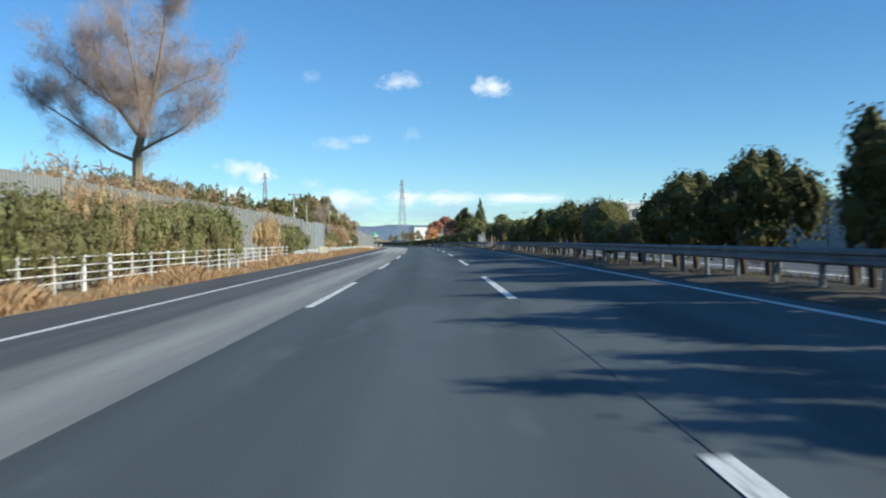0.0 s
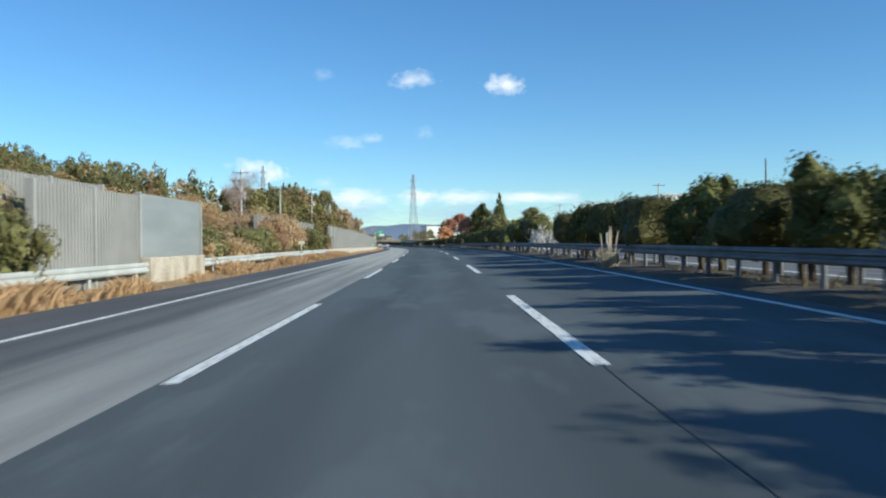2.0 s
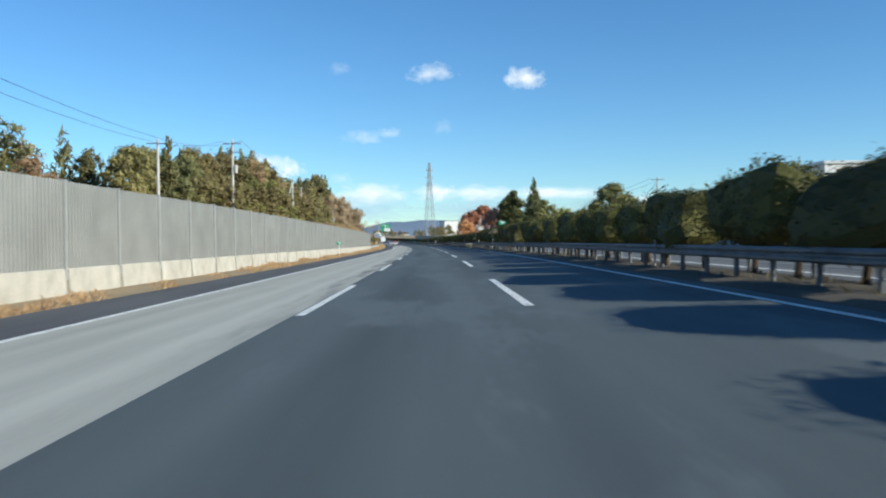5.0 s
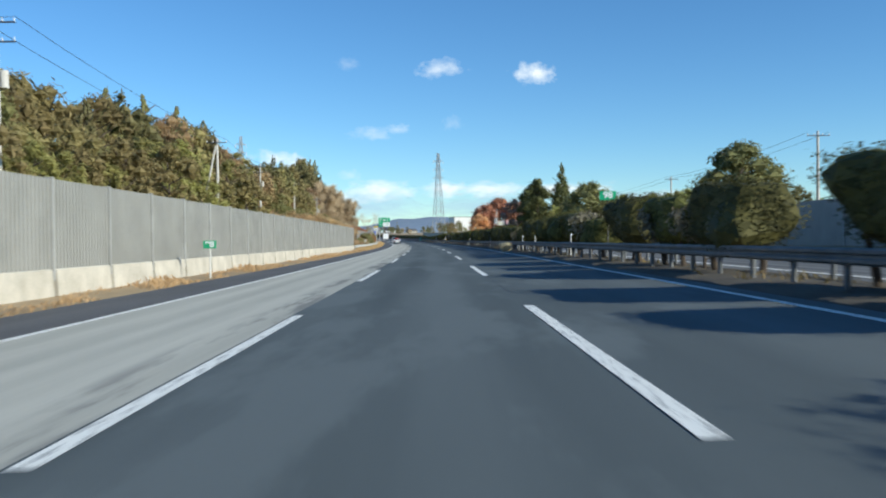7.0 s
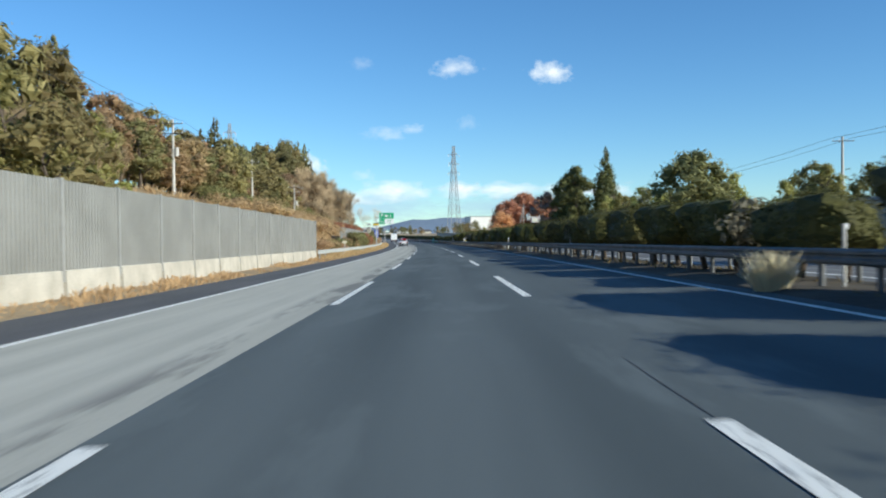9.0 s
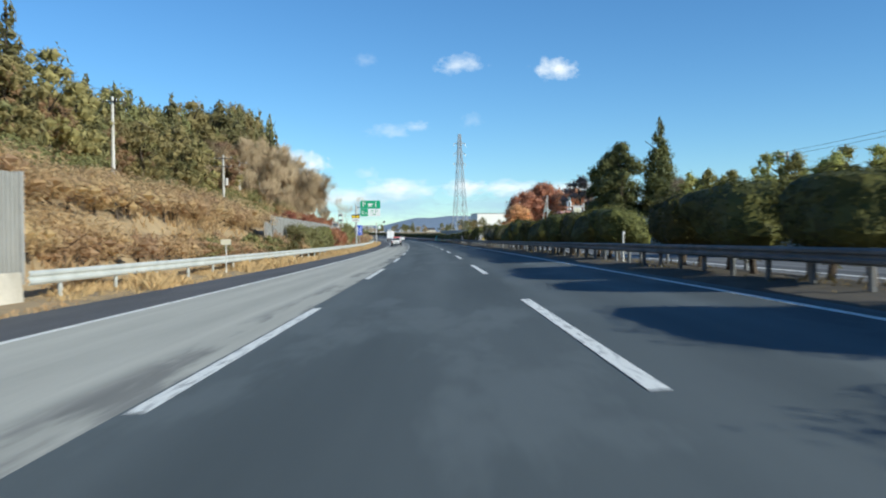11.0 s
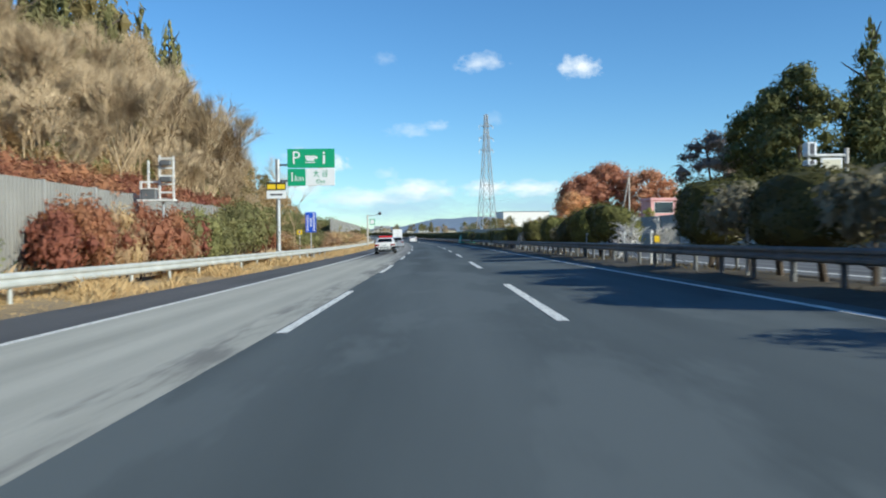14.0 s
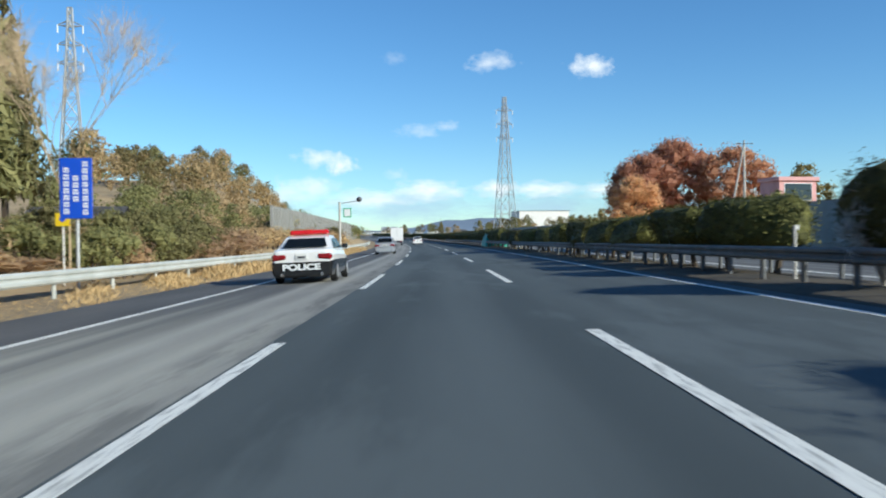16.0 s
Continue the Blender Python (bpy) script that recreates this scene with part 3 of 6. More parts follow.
def make_wild(i):
    """An overgrown evergreen bush, 4.4 m long and 2.5 m high: loose uneven heads on several stems, with gaps between them."""
    rnd = random.Random(700 + i)
    cl = []
    for j in range(46):
        y = rnd.uniform(-1.8, 1.8)
        top = 2.15 - 0.10 * abs(y) ** 2 + 0.35 * math.sin(2.3 * y + i * 1.7) * rnd.random()
        r = rnd.uniform(0.36, 0.56)
        cl.append((rnd.uniform(-0.55, 0.55), y, 0.7 + (top - 0.7) * rnd.random() ** 0.7, r, r * rnd.uniform(0.75, 1.1)))
    ob = thing("median_bush", Matrix(), "tall overgrown dark evergreen bush behind the median guardrail", "bush", "hedge bushes in the median")
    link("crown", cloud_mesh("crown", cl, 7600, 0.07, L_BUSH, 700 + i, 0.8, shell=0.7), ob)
    for y in (-1.2, -0.3, 0.5, 1.3):
        bm = bmesh.new()
        x0, lean = rnd.uniform(-0.25, 0.25), rnd.uniform(-0.3, 0.3)
        poly_tube(bm, [(x0, y, -0.3), (x0 * 1.4, y + 0.2 * lean, 0.6), (x0 * 1.8, y + lean, 1.7)], [0.10, 0.08, 0.05], 7)
        part("trunk", bm, M_BARK, ob)
    return ob


WILD = [make_wild(i) for i in range(3)]
BUSHES = [make_clipped(i, 2100, 2.4) for i in range(4)]
LONG = [make_clipped(20 + i, 3200, 4.4) for i in range(4)]
FAR_BUSHES = [make_clipped(10 + i, 420, 2.4) for i in range(2)]
PALE = [make_bush(20 + i, 2.0, 2.2, 900, L_PALEBUSH, "pale half-dry bush with bare twigs in the median", core=0.0) for i in range(2)]
SHRUBS = [make_bush(40 + i, 2.6, 2.6, 1700, L_SHRUB, "shaggy olive-green shrub on the bank", "roadside_shrub", "shrubs on the bank", 0.09, 0.5, low=0.4) for i in range(4)]
VINES = [make_bush(50 + i, 3.4, 1.9, 1000, L_BROWN, "dry brown vine thicket on the bank", "vine_thicket", "thickets on the bank", 0.10, 0.45, 0.3, 1.9) for i in range(4)]
GREENS = [make_bush(55 + i, 2.6, 2.6, 1900, L_FRESH, "fresh green leafy shrub in front of the noise wall", "roadside_shrub", "shrubs on the bank", 0.09, 0.5, low=0.4) for i in range(2)]
REDS = [make_bush(60 + i, 2.8, 2.2, 1500, L_RED, "red-leaved autumn shrub above the noise wall", "red_shrub", "red shrubs", 0.11, 0.6, 0.4) for i in range(2)]


def make_conifer(i, h, w, n, material, label, name="cedar_tree"):
    rnd = random.Random(200 + i)
    cl = []
    for j in range(26):
        u = j / 25
        z = h * (0.16 + 0.82 * u)
        r = w * 0.5 * (1 - u) ** 0.7 + 0.22
        a = rnd.uniform(0, 6.3)
        for q in range(3 if u < 0.7 else 2):
            aa = a + q * 2.1
            cl.append((math.cos(aa) * r * 0.55, math.sin(aa) * r * 0.55, z, max(0.3, r * 0.62), h * 0.045))
    return plant(name, stem_mesh("trunk", h * 0.95, h * 0.016, i, 10, w * 0.3, 0.2, 0.01), cloud_mesh("crown", cl, n, 0.30, material, i, 0.6, flat=0.1, shell=0.4, droop=0.5, slim=1.6), label, "tree", "woodland trees")


def make_round(i, h, w, n, material, label, name="woodland_tree", size=0.36, z0=0.2, slim=1.5, heads=56):
    rnd = random.Random(300 + i)
    cl = blob(rnd, w, h * (1 - z0), h * z0, heads, w * 0.09, w * 0.18)
    return plant(name, stem_mesh("trunk", h * 0.8, h * 0.02, i, 8, w * 0.3, 0.25), cloud_mesh("crown", cl, n, size, material, i, 0.6, shell=0.5, slim=slim), label, "tree", "woodland trees")


def bare_mesh(name, h, r, seed, levels=5, spread=0.5, twigs=900, material=None, tw=0.012, first=0.27, keep=(0.6, 0.82), up=0.12):
    """A leafless tree: forking limbs that taper into a haze of fine twigs."""
    rnd = random.Random(seed)
    rng = np.random.default_rng(seed)
    verts, faces, tips, tv, tf = [], [], [], [], []

    def limb(a, b, r0, r1):
        d = (b - a).normalized()
        u = d.orthogonal().normalized()
        v = d.cross(u)
        k, base = 5 if r0 > 0.03 else 3, len(verts)
        for p, rr in ((a, r0), (b, r1)):
            for i in range(k):
                an = 6.2832 * i / k
                verts.append(tuple(p + (u * math.cos(an) + v * math.sin(an)) * rr))
        for i in range(k):
            faces.append((base + i, base + (i + 1) % k, base + k + (i + 1) % k, base + k + i))

    def grow(p, d, ln, rr, lev):
        e = p + d * ln
        limb(p, e, rr, rr * 0.68)
        if lev >= levels - 2:
            tips.append((p, e))
        if lev == levels:
            return
        for _ in range(3 if lev < 2 else rnd.choice((2, 3))):
            nd = (d + Vector((rnd.gauss(0, spread), rnd.gauss(0, spread), rnd.gauss(up, spread * 0.6)))).normalized()
            grow(e, nd, ln * rnd.uniform(*keep), rr * 0.62, lev + 1)

    grow(Vector((0, 0, -0.3)), Vector((0, 0, 1)), h * first, r, 0)
    for _ in range(twigs):
        a, b = rnd.choice(tips)
        p = a.lerp(b, rnd.random())
        d = ((b - a).normalized() + Vector(rng.normal(size=3) * 0.55)).normalized()
        side = d.orthogonal().normalized() * tw
        ln = h * rnd.uniform(0.05, 0.13)
        base = len(tv)
        tv.extend([tuple(p - side), tuple(p + side), tuple(p + d * ln)])
        tf.append((base, base + 1, base + 2))
    return mesh_of(name, verts, faces, material or M_TWIG), mesh_of("twig_haze", tv, tf, material or M_TWIG)


def make_bare(i, h, label, spread=0.36, levels=5, twigs=3000, name="bare_tree", tw=0.010, r=None, **kw):
    ob = thing(name, Matrix(), label, "tree", "bare trees")
    stem, haze = bare_mesh("branchwork", h, r or h * 0.0085, i, levels, spread, twigs, tw=tw, **kw)
    link("branchwork", stem, ob)
    tagged(link("twig_haze", haze, ob), kind="stuff")
    return ob


CEDARS = [make_conifer(i, 13, 5.0, 1900, L_CEDAR, "tall dark cedar on the wooded hill") for i in range(3)]
ROUNDS = [make_round(i, 11, 7.5, 1700, L_WOOD, "broad olive-green tree on the wooded hill", size=0.28) for i in range(3)]
RUSTS = [make_round(10 + i, 10, 7.0, 1650, L_RUST, "rusty brown autumn tree on the wooded hill", size=0.28) for i in range(2)]
BAMBOO = [make_round(20 + i, 8, 4.5, 1000, L_BAMBOO, "feathery yellow-green bamboo clump on the hill", "bamboo_clump", 0.27, 0.08, 2.2) for i in range(2)]
DARKS = [make_round(30 + i, 11, 7.0, 1850, L_CEDAR, "dense dark evergreen tree", "evergreen_tree", 0.28) for i in range(2)]
BARES = [make_bare(i, 9, "leafless pale brown tree on the hillside", 0.30, 5, 2300, "bare_tree", 0.012, up=0.26) for i in range(3)]
PLACED = set()


def put(ob, s, d, z=None, turn=0.0, size=1.0, tall=None, label="", long=1.0):
    """Sets a thing, or a copy of it once it is in use, on the ground."""
    m = at(s, d, lie(s, d) if z is None else z, turn, size, tall) @ Matrix.Diagonal((1, long, 1, 1))
    if ob.name in PLACED:
        o = copy_thing(ob, m @ Matrix.Diagonal([1 / v for v in ob.scale] + [1]))
    else:
        ob.matrix_basis = m
        PLACED.add(ob.name)
        o = ob
    if label:
        o["label"] = label
    return o


# hedge in the median: single bushes (from, to, height of their tops)
HEDGE = [(-14.0, -9.4, 3.3), (-9.2, -4.2, 3.4), (-3.9, 0.6, 3.4), (2.3, 7.1, 3.3), (7.1, 12.8, 3.2), (13.4, 16.2, 1.75), (16.2, 18.9, 1.9), (19.0, 23.8, 2.75), (24.9, 29.4, 3.0), (29.3, 35.3, 3.35),
         (35.8, 41.4, 3.15), (41.4, 45.9, 2.85), (46.9, 50.5, 2.8), (50.7, 53.2, 2.4), (53.5, 58.5, 2.95), (59.9, 64.5, 2.65), (65.9, 70.1, 2.75), (71.4, 76.7, 2.95), (77.1, 81.3, 2.6),
         (91.0, 97.6, 2.75), (99.9, 105.4, 2.55), (107.0, 111.0, 2.3), (112.6, 117.2, 2.4), (117.8, 123.0, 2.6), (123.2, 128.6, 2.75), (129.0, 134.2, 2.6), (134.5, 139.4, 2.5), (140.0, 143.7, 2.5),
         (143.7, 147.6, 2.5), (148.1, 154.0, 2.65), (154.8, 159.2, 2.5), (162.5, 165.3, 2.45), (166.3, 170.4, 2.6), (173.9, 178.5, 2.6), (179.8, 183.4, 2.5), (184.3, 189.6, 2.7), (191.6, 193.8, 2.1), (197.2, 201.1, 2.55),
         (201.1, 203.8, 2.7), (203.9, 206.5, 2.5), (206.5, 210.9, 2.55), (212.3, 217.8, 2.55), (219.4, 224.0, 2.1), (224.4, 229.0, 2.3), (229.6, 234.5, 2.4), (235.0, 240.4, 2.5), (241.0, 246.2, 2.5), (246.8, 252.0, 2.4),
         (252.6, 258.0, 2.5), (258.8, 264.4, 2.5), (267.3, 272.0, 2.45), (272.1, 277.8, 2.55), (277.8, 281.7, 2.5), (287.0, 291.2, 2.5), (291.2, 295.4, 2.6), (295.6, 300.4, 2.6), (300.6, 306.6, 2.65), (307.5, 312.6, 2.6),
         (312.7, 316.4, 2.5), (317.6, 319.8, 2.4), (320.1, 326.2, 2.7), (326.2, 331.6, 2.55), (338.4, 342.8, 2.6), (344.2, 348.6, 2.6), (350.4, 354.3, 2.75), (364.5, 368.0, 2.7), (370.2, 373.1, 2.65), (373.2, 376.8, 2.45),
         (380.1, 383.7, 2.5), (391.6, 394.4, 2.4), (398.4, 402.7, 2.5), (402.9, 407.6, 2.4), (408.4, 413.0, 2.35), (413.8, 418.6, 2.35), (419.2, 425.0, 2.4), (426.2, 432.0, 2.3), (433.2, 440.0, 2.25), (441.2, 448.0, 2.25), (449.0, 456.0, 2.25), (457.0, 465.0, 2.25)]
FAR = {}


def far(ob, s, d, size=1.0, tall=None, turn=0.0, keep=4):
    """Notes a far plant: every fourth leaf of it, larger, goes into one joined mass of its kind."""
    crown = [c for c in ob.children if c.name.startswith("crown")][0].data
    co = np.empty(3 * len(crown.vertices), dtype=np.float32)
    crown.vertices.foreach_get("co", co)
    tri = co.reshape(-1, 3, 3)[:crown["leaves"]:keep]
    mid = tri.mean(axis=1, keepdims=True)
    tri = (mid + (tri - mid) * keep ** 0.5).reshape(-1, 3)
    m = np.array(at(s, d, lie(s, d), turn, size, tall))
    FAR.setdefault((ob.name.split(".")[0], crown.materials[0].name), []).append(tri @ m[:3, :3].T + m[:3, 3])


rnd = random.Random(7)
for s0, s1, top in HEDGE:
    wild = top > 2.75 and s1 - s0 > 3.4
    o = rnd.choice(WILD if wild else LONG if s1 - s0 > 3.4 else BUSHES)
    s0, s1, top = s0 + 0.02, s1 - 0.02, top - (0.2 if top > 2.8 else 0.14 if 195 < s0 < 340 else 0.36 if s0 > 396 else 0.1)
    put(o, (s0 + s1) / 2, 7.7 + rnd.uniform(-0.08, 0.08), turn=rnd.choice((0, 180)), size=rnd.uniform(0.98, 1.06), tall=(top - 0.2) / 2.5, long=(s1 - s0) / (4.4 if s1 - s0 > 3.4 else 2.4))
for q, k in ((90.0, 0.6), (110.5, 0.9), (156.0, 0.7), (182.4, 0.95), (194.5, 1.0), (178.9, 0.85), (225, 0.85), (249.4, 0.9), (335.0, 0.9), (343.5, 1.0), (349.4, 1.0), (392.4, 0.75), (378.0, 0.75)):
    put(PALE[rnd.randrange(2)], q, 7.6 + rnd.uniform(-0.2, 0.2), turn=rnd.uniform(0, 360), size=k * 0.9, tall=k)
s = 470.0
while s < 900:
    put(FAR_BUSHES[rnd.randrange(6) % 2], s, 7.8, turn=0, size=1.05, tall=0.82, long=2.1)
    s += 4.8
dead = make_bare(91, 2.1, "dead white-barked shrub with crooked limbs in the median", 0.75, 5, 700, "dead_shrub", 0.008, 0.055, first=0.18, keep=(0.68, 0.92), material=M_DEADWOOD)
put(dead, 361.2, 7.7, turn=30, size=1.45)
put(dead, 87.2, 7.6, turn=75, size=1.5)
put(dead, 88.7, 7.8, turn=300, size=1.25)
put(dead, 93.8, 7.6, turn=160, size=0.8)
put(dead, 358.8, 7.7, turn=200, size=1.35)
put(dead, 393.6, 7.5, turn=140, size=1.45)

# bank on the slow lane's side
def row(kinds, s0, s1, d, k0, k1, t0, t1, gap=1.9):
    """A row of shrubs along the road."""
    s = s0
    while s < s1:
        put(rnd.choice(kinds), s, d + rnd.uniform(-0.2, 0.2), turn=rnd.uniform(0, 360), size=rnd.uniform(k0, k1), tall=rnd.uniform(t0, t1))
        s += gap * rnd.uniform(0.75, 1.25)


row(SHRUBS, -14, 20, -10.2, 0.62, 0.78, 1.0, 1.22, 1.1)
row(SHRUBS, 20.3, 29.8, -10.2, 0.66, 0.8, 1.15, 1.38, 1.0)
row(VINES, -12, 30, -10.25, 0.42, 0.52, 1.2, 1.6, 5.0)
row(VINES, -12, 56, -12.2, 0.7, 1.0, 0.75, 1.05, 2.2)
row(VINES, 11.5, 28.5, -12.0, 0.9, 1.1, 2.0, 2.35, 1.7)
row(VINES, 11, 20, -10.55, 0.5, 0.62, 1.65, 1.9, 1.2)
row(VINES, 40.8, 44.5, -10.2, 0.42, 0.5, 1.5, 1.7, 1.1)
row(SHRUBS + VINES[:1], 42.5, 55, -10.15, 0.62, 0.74, 0.95, 1.1, 1.0)
row(VINES, 40, 57, -11.7, 0.7, 0.9, 1.7, 1.95, 1.6)
row(SHRUBS + VINES[:2], 72.3, 92, -10.9, 0.75, 0.95, 0.85, 1.05, 1.6)
row(VINES, 71, 92, -12.6, 0.9, 1.2, 0.75, 1.0, 1.8)
row(VINES, 92.5, 103.5, -10.7, 0.65, 0.8, 1.6, 1.9, 0.95)
row(VINES, 92, 105, -12.3, 0.95, 1.2, 1.6, 2.0, 1.6)
row(VINES, 105, 118, -12.6, 0.8, 1.1, 1.2, 1.5, 2.0)
row(SHRUBS, 94, 106, -10.3, 0.5, 0.65, 0.5, 0.75, 2.0)
row(SHRUBS, 112.5, 116, -10.55, 0.75, 0.85, 1.12, 1.2, 1.5)
row(SHRUBS + VINES[:1], 119, 122, -10.4, 0.65, 0.75, 1.12, 1.2, 1.5)
for _ in range(56):
    s = rnd.uniform(70, 122)
    far(VINES[rnd.randrange(4)], s, -rnd.uniform(13.4, 25), turn=rnd.uniform(0, 360), size=rnd.uniform(0.9, 1.4), tall=rnd.uniform(0.4, 0.7), keep=2)
for _ in range(34):
    s = rnd.uniform(4, 66)
    far(VINES[rnd.randrange(4)], s, -rnd.uniform(13.4, 20), turn=rnd.uniform(0, 360), size=rnd.uniform(0.9, 1.4), tall=rnd.uniform(0.8, 1.2))
row(VINES, 278, 321, -11.6, 0.7, 1.0, 0.55, 0.9, 1.9)
row(VINES, 278, 321, -13.4, 0.9, 1.2, 0.6, 0.9, 2.0)
row(SHRUBS + VINES[:2], 298, 319, -10.9, 0.6, 0.85, 0.5, 0.8, 2.0)
for _ in range(50):
    far(VINES[rnd.randrange(4)], rnd.uniform(276, 345), -rnd.uniform(14.5, 19), turn=rnd.uniform(0, 360), size=rnd.uniform(0.9, 1.3), tall=rnd.uniform(0.6, 0.9), keep=2)
for _ in range(26):
    far(VINES[rnd.randrange(4)], rnd.uniform(277, 319), -rnd.uniform(11.9, 15.2), turn=rnd.uniform(0, 360), size=rnd.uniform(0.8, 1.1), tall=rnd.uniform(0.6, 0.95), keep=1)
OLIVE = SHRUBS[:3] + VINES[:1]
row(OLIVE, 325, 333, -10.75, 0.85, 1.0, 1.0, 1.15, 1.5)
row(OLIVE, 335, 346, -10.75, 0.85, 1.0, 1.0, 1.12, 1.5)
row(GREENS, 346.6, 351, -10.75, 0.85, 1.0, 1.05, 1.18, 1.6)
row(REDS + VINES[:1], 354, 366, -10.75, 0.6, 0.8, 1.15, 1.4, 0.85)
row(SHRUBS + REDS[:1], 366.8, 371, -10.75, 0.7, 0.85, 1.1, 1.3, 1.3)
row(SHRUBS, 371, 376, -10.75, 0.8, 0.95, 1.05, 1.25, 1.6)
row(SHRUBS + GREENS[:1], 377, 384, -11.2, 0.9, 1.1, 1.35, 1.5, 1.8)
row(REDS, 385.5, 389, -11.2, 0.7, 0.85, 1.0, 1.2, 1.8)
row(REDS, 351, 386, -13.2, 0.8, 1.05, 0.95, 1.25, 1.7)
row(REDS + VINES[:1], 352, 384, -15.0, 0.8, 1.1, 0.9, 1.2, 2.4)
row(SHRUBS + VINES, 391, 403, -13.5, 0.9, 1.2, 0.6, 0.9, 2.2)
row(VINES, 387, 401, -12.3, 0.8, 1.05, 0.5, 0.8, 1.6)
row(VINES + SHRUBS[:2], 388, 402, -14.6, 0.9, 1.2, 0.7, 1.0, 1.6)
row(VINES, 400, 409, -12.6, 0.9, 1.2, 0.32, 0.5, 1.7)
row(SHRUBS + VINES[:1], 410.5, 428, -12.4, 0.75, 0.95, 0.75, 1.0, 1.5)
row(VINES + SHRUBS, 402, 411, -15.5, 1.0, 1.3, 0.4, 0.55, 1.9)
row(SHRUBS + VINES[:2], 412, 436, -15.2, 0.9, 1.15, 0.95, 1.3, 1.6)
row(VINES + SHRUBS, 408, 437, -20.5, 1.0, 1.3, 0.5, 0.7, 1.7)
for _ in range(34):
    far((SHRUBS + VINES)[rnd.randrange(8)], rnd.uniform(396, 446), -rnd.uniform(16, 24), keep=2, turn=rnd.uniform(0, 360), size=rnd.uniform(0.8, 1.1), tall=rnd.uniform(0.5, 0.8))
row(VINES + SHRUBS[:1], 424, 500, -12.0, 1.0, 1.3, 0.7, 1.05, 2.5)
for _ in range(56):
    s = rnd.uniform(444, 520)
    far((SHRUBS + VINES)[rnd.randrange(8)], s, -rnd.uniform(14.5, 26), keep=2, turn=rnd.uniform(0, 360), size=rnd.uniform(0.9, 1.5), tall=rnd.uniform(0.7, 1.2))

# woods on the hill
for _ in range(95):
    s = rnd.uniform(112, 205)
    d = -rnd.uniform(38, min(78.0, 0.41 * (s - 9)))
    k = 0.30 + 0.42 * smooth01((s - 118) / 55)
    far(rnd.choice(rnd.choice((CEDARS, CEDARS, DARKS, DARKS, RUSTS))), s, d, turn=rnd.uniform(0, 360), size=(k + 0.06) * rnd.uniform(0.85, 1.15), tall=k * rnd.uniform(0.85, 1.15), keep=3)
for _ in range(24):
    s, d = rnd.uniform(130, 200), -rnd.uniform(24, 44)
    put(rnd.choice(RUSTS + BAMBOO + VINES), s, d, turn=rnd.uniform(0, 360), size=rnd.uniform(0.35, 0.55))
# the crest of the wood, rising along the road: heights of the tree tops
CREST_S = (196, 215, 228, 243, 258, 273, 288, 302, 320, 335, 362, 383, 407, 425, 438, 446)
CREST_Z = (12.0, 13.2, 14.0, 15.4, 16.6, 17.4, 15.4, 15.2, 14.2, 15.2, 18.0, 20.8, 24.5, 25.5, 25.0, 19.0)
HIGH = {"cedar_tree": 13.0, "woodland_tree": 11.0, "evergreen_tree": 11.0}
s = 196.0
while s < 435:
    for d, f in ((-30, 1.0), (-37, 0.97))[:1 + rnd.randrange(2)]:
        q, d = s + rnd.uniform(-1.5, 1.5), d + rnd.uniform(-2, 2)
        kind = rnd.choice((DARKS, DARKS, ROUNDS, CEDARS) if s < 245 else (RUSTS, RUSTS, ROUNDS, CEDARS) if s < 292 else (ROUNDS, ROUNDS, CEDARS, RUSTS) if s < 345 else (CEDARS, CEDARS, DARKS, ROUNDS))
        o = rnd.choice(kind)
        h = max(5.0, float(np.interp(q, CREST_S, CREST_Z)) * f * rnd.uniform(0.93, 1.06) - lie(q, d))
        k = h / HIGH[o.name.split(".")[0]]
        put(o, q, d, turn=rnd.uniform(0, 360), size=min(1.15, max(0.62, k * 0.95)), tall=k)
    s += 3.3
for _ in range(44):
    s = rnd.uniform(198, 345)
    o = rnd.choice(RUSTS + ROUNDS + DARKS if s > 245 else DARKS + ROUNDS)
    put(o, s, -rnd.uniform(25.5, 28.5), turn=rnd.uniform(0, 360), size=rnd.uniform(0.6, 0.8), tall=rnd.uniform(0.5, 0.66))
for _ in range(34):
    put(rnd.choice(BAMBOO + BAMBOO + ROUNDS), rnd.uniform(195, 256), -rnd.uniform(18, 24), turn=rnd.uniform(0, 360), size=rnd.uniform(0.5, 0.72))
for _ in range(40):
    far(SHRUBS[rnd.randrange(4)], rnd.uniform(290, 362), -rnd.uniform(18.5, 23.5), turn=rnd.uniform(0, 360), size=rnd.uniform(0.9, 1.2), tall=rnd.uniform(0.65, 0.95), keep=2)
for _ in range(15):
    put(rnd.choice(BAMBOO), rnd.uniform(222, 262), -rnd.uniform(20, 27), turn=rnd.uniform(0, 360), size=rnd.uniform(0.85, 1.1))
for i in range(5):
    q, d = 421 + 3.1 * i, -rnd.uniform(26, 29)
    k = (21.0 - 0.95 * i * rnd.uniform(0.9, 1.1) - lie(q, d)) / 13
    put(rnd.choice(CEDARS), q, d, turn=rnd.uniform(0, 360), size=max(0.6, 0.9 * k), tall=k)
for _ in range(24):
    put(rnd.choice(DARKS + ROUNDS + RUSTS[:1]), rnd.uniform(262, 350), -rnd.uniform(25, 27.5), turn=rnd.uniform(0, 360), size=rnd.uniform(0.45, 0.6), tall=rnd.uniform(0.36, 0.52))
for _ in range(16):
    put(rnd.choice(BARES), rnd.uniform(246, 276), -rnd.uniform(24, 28), turn=rnd.uniform(0, 360), size=rnd.uniform(0.7, 0.95))
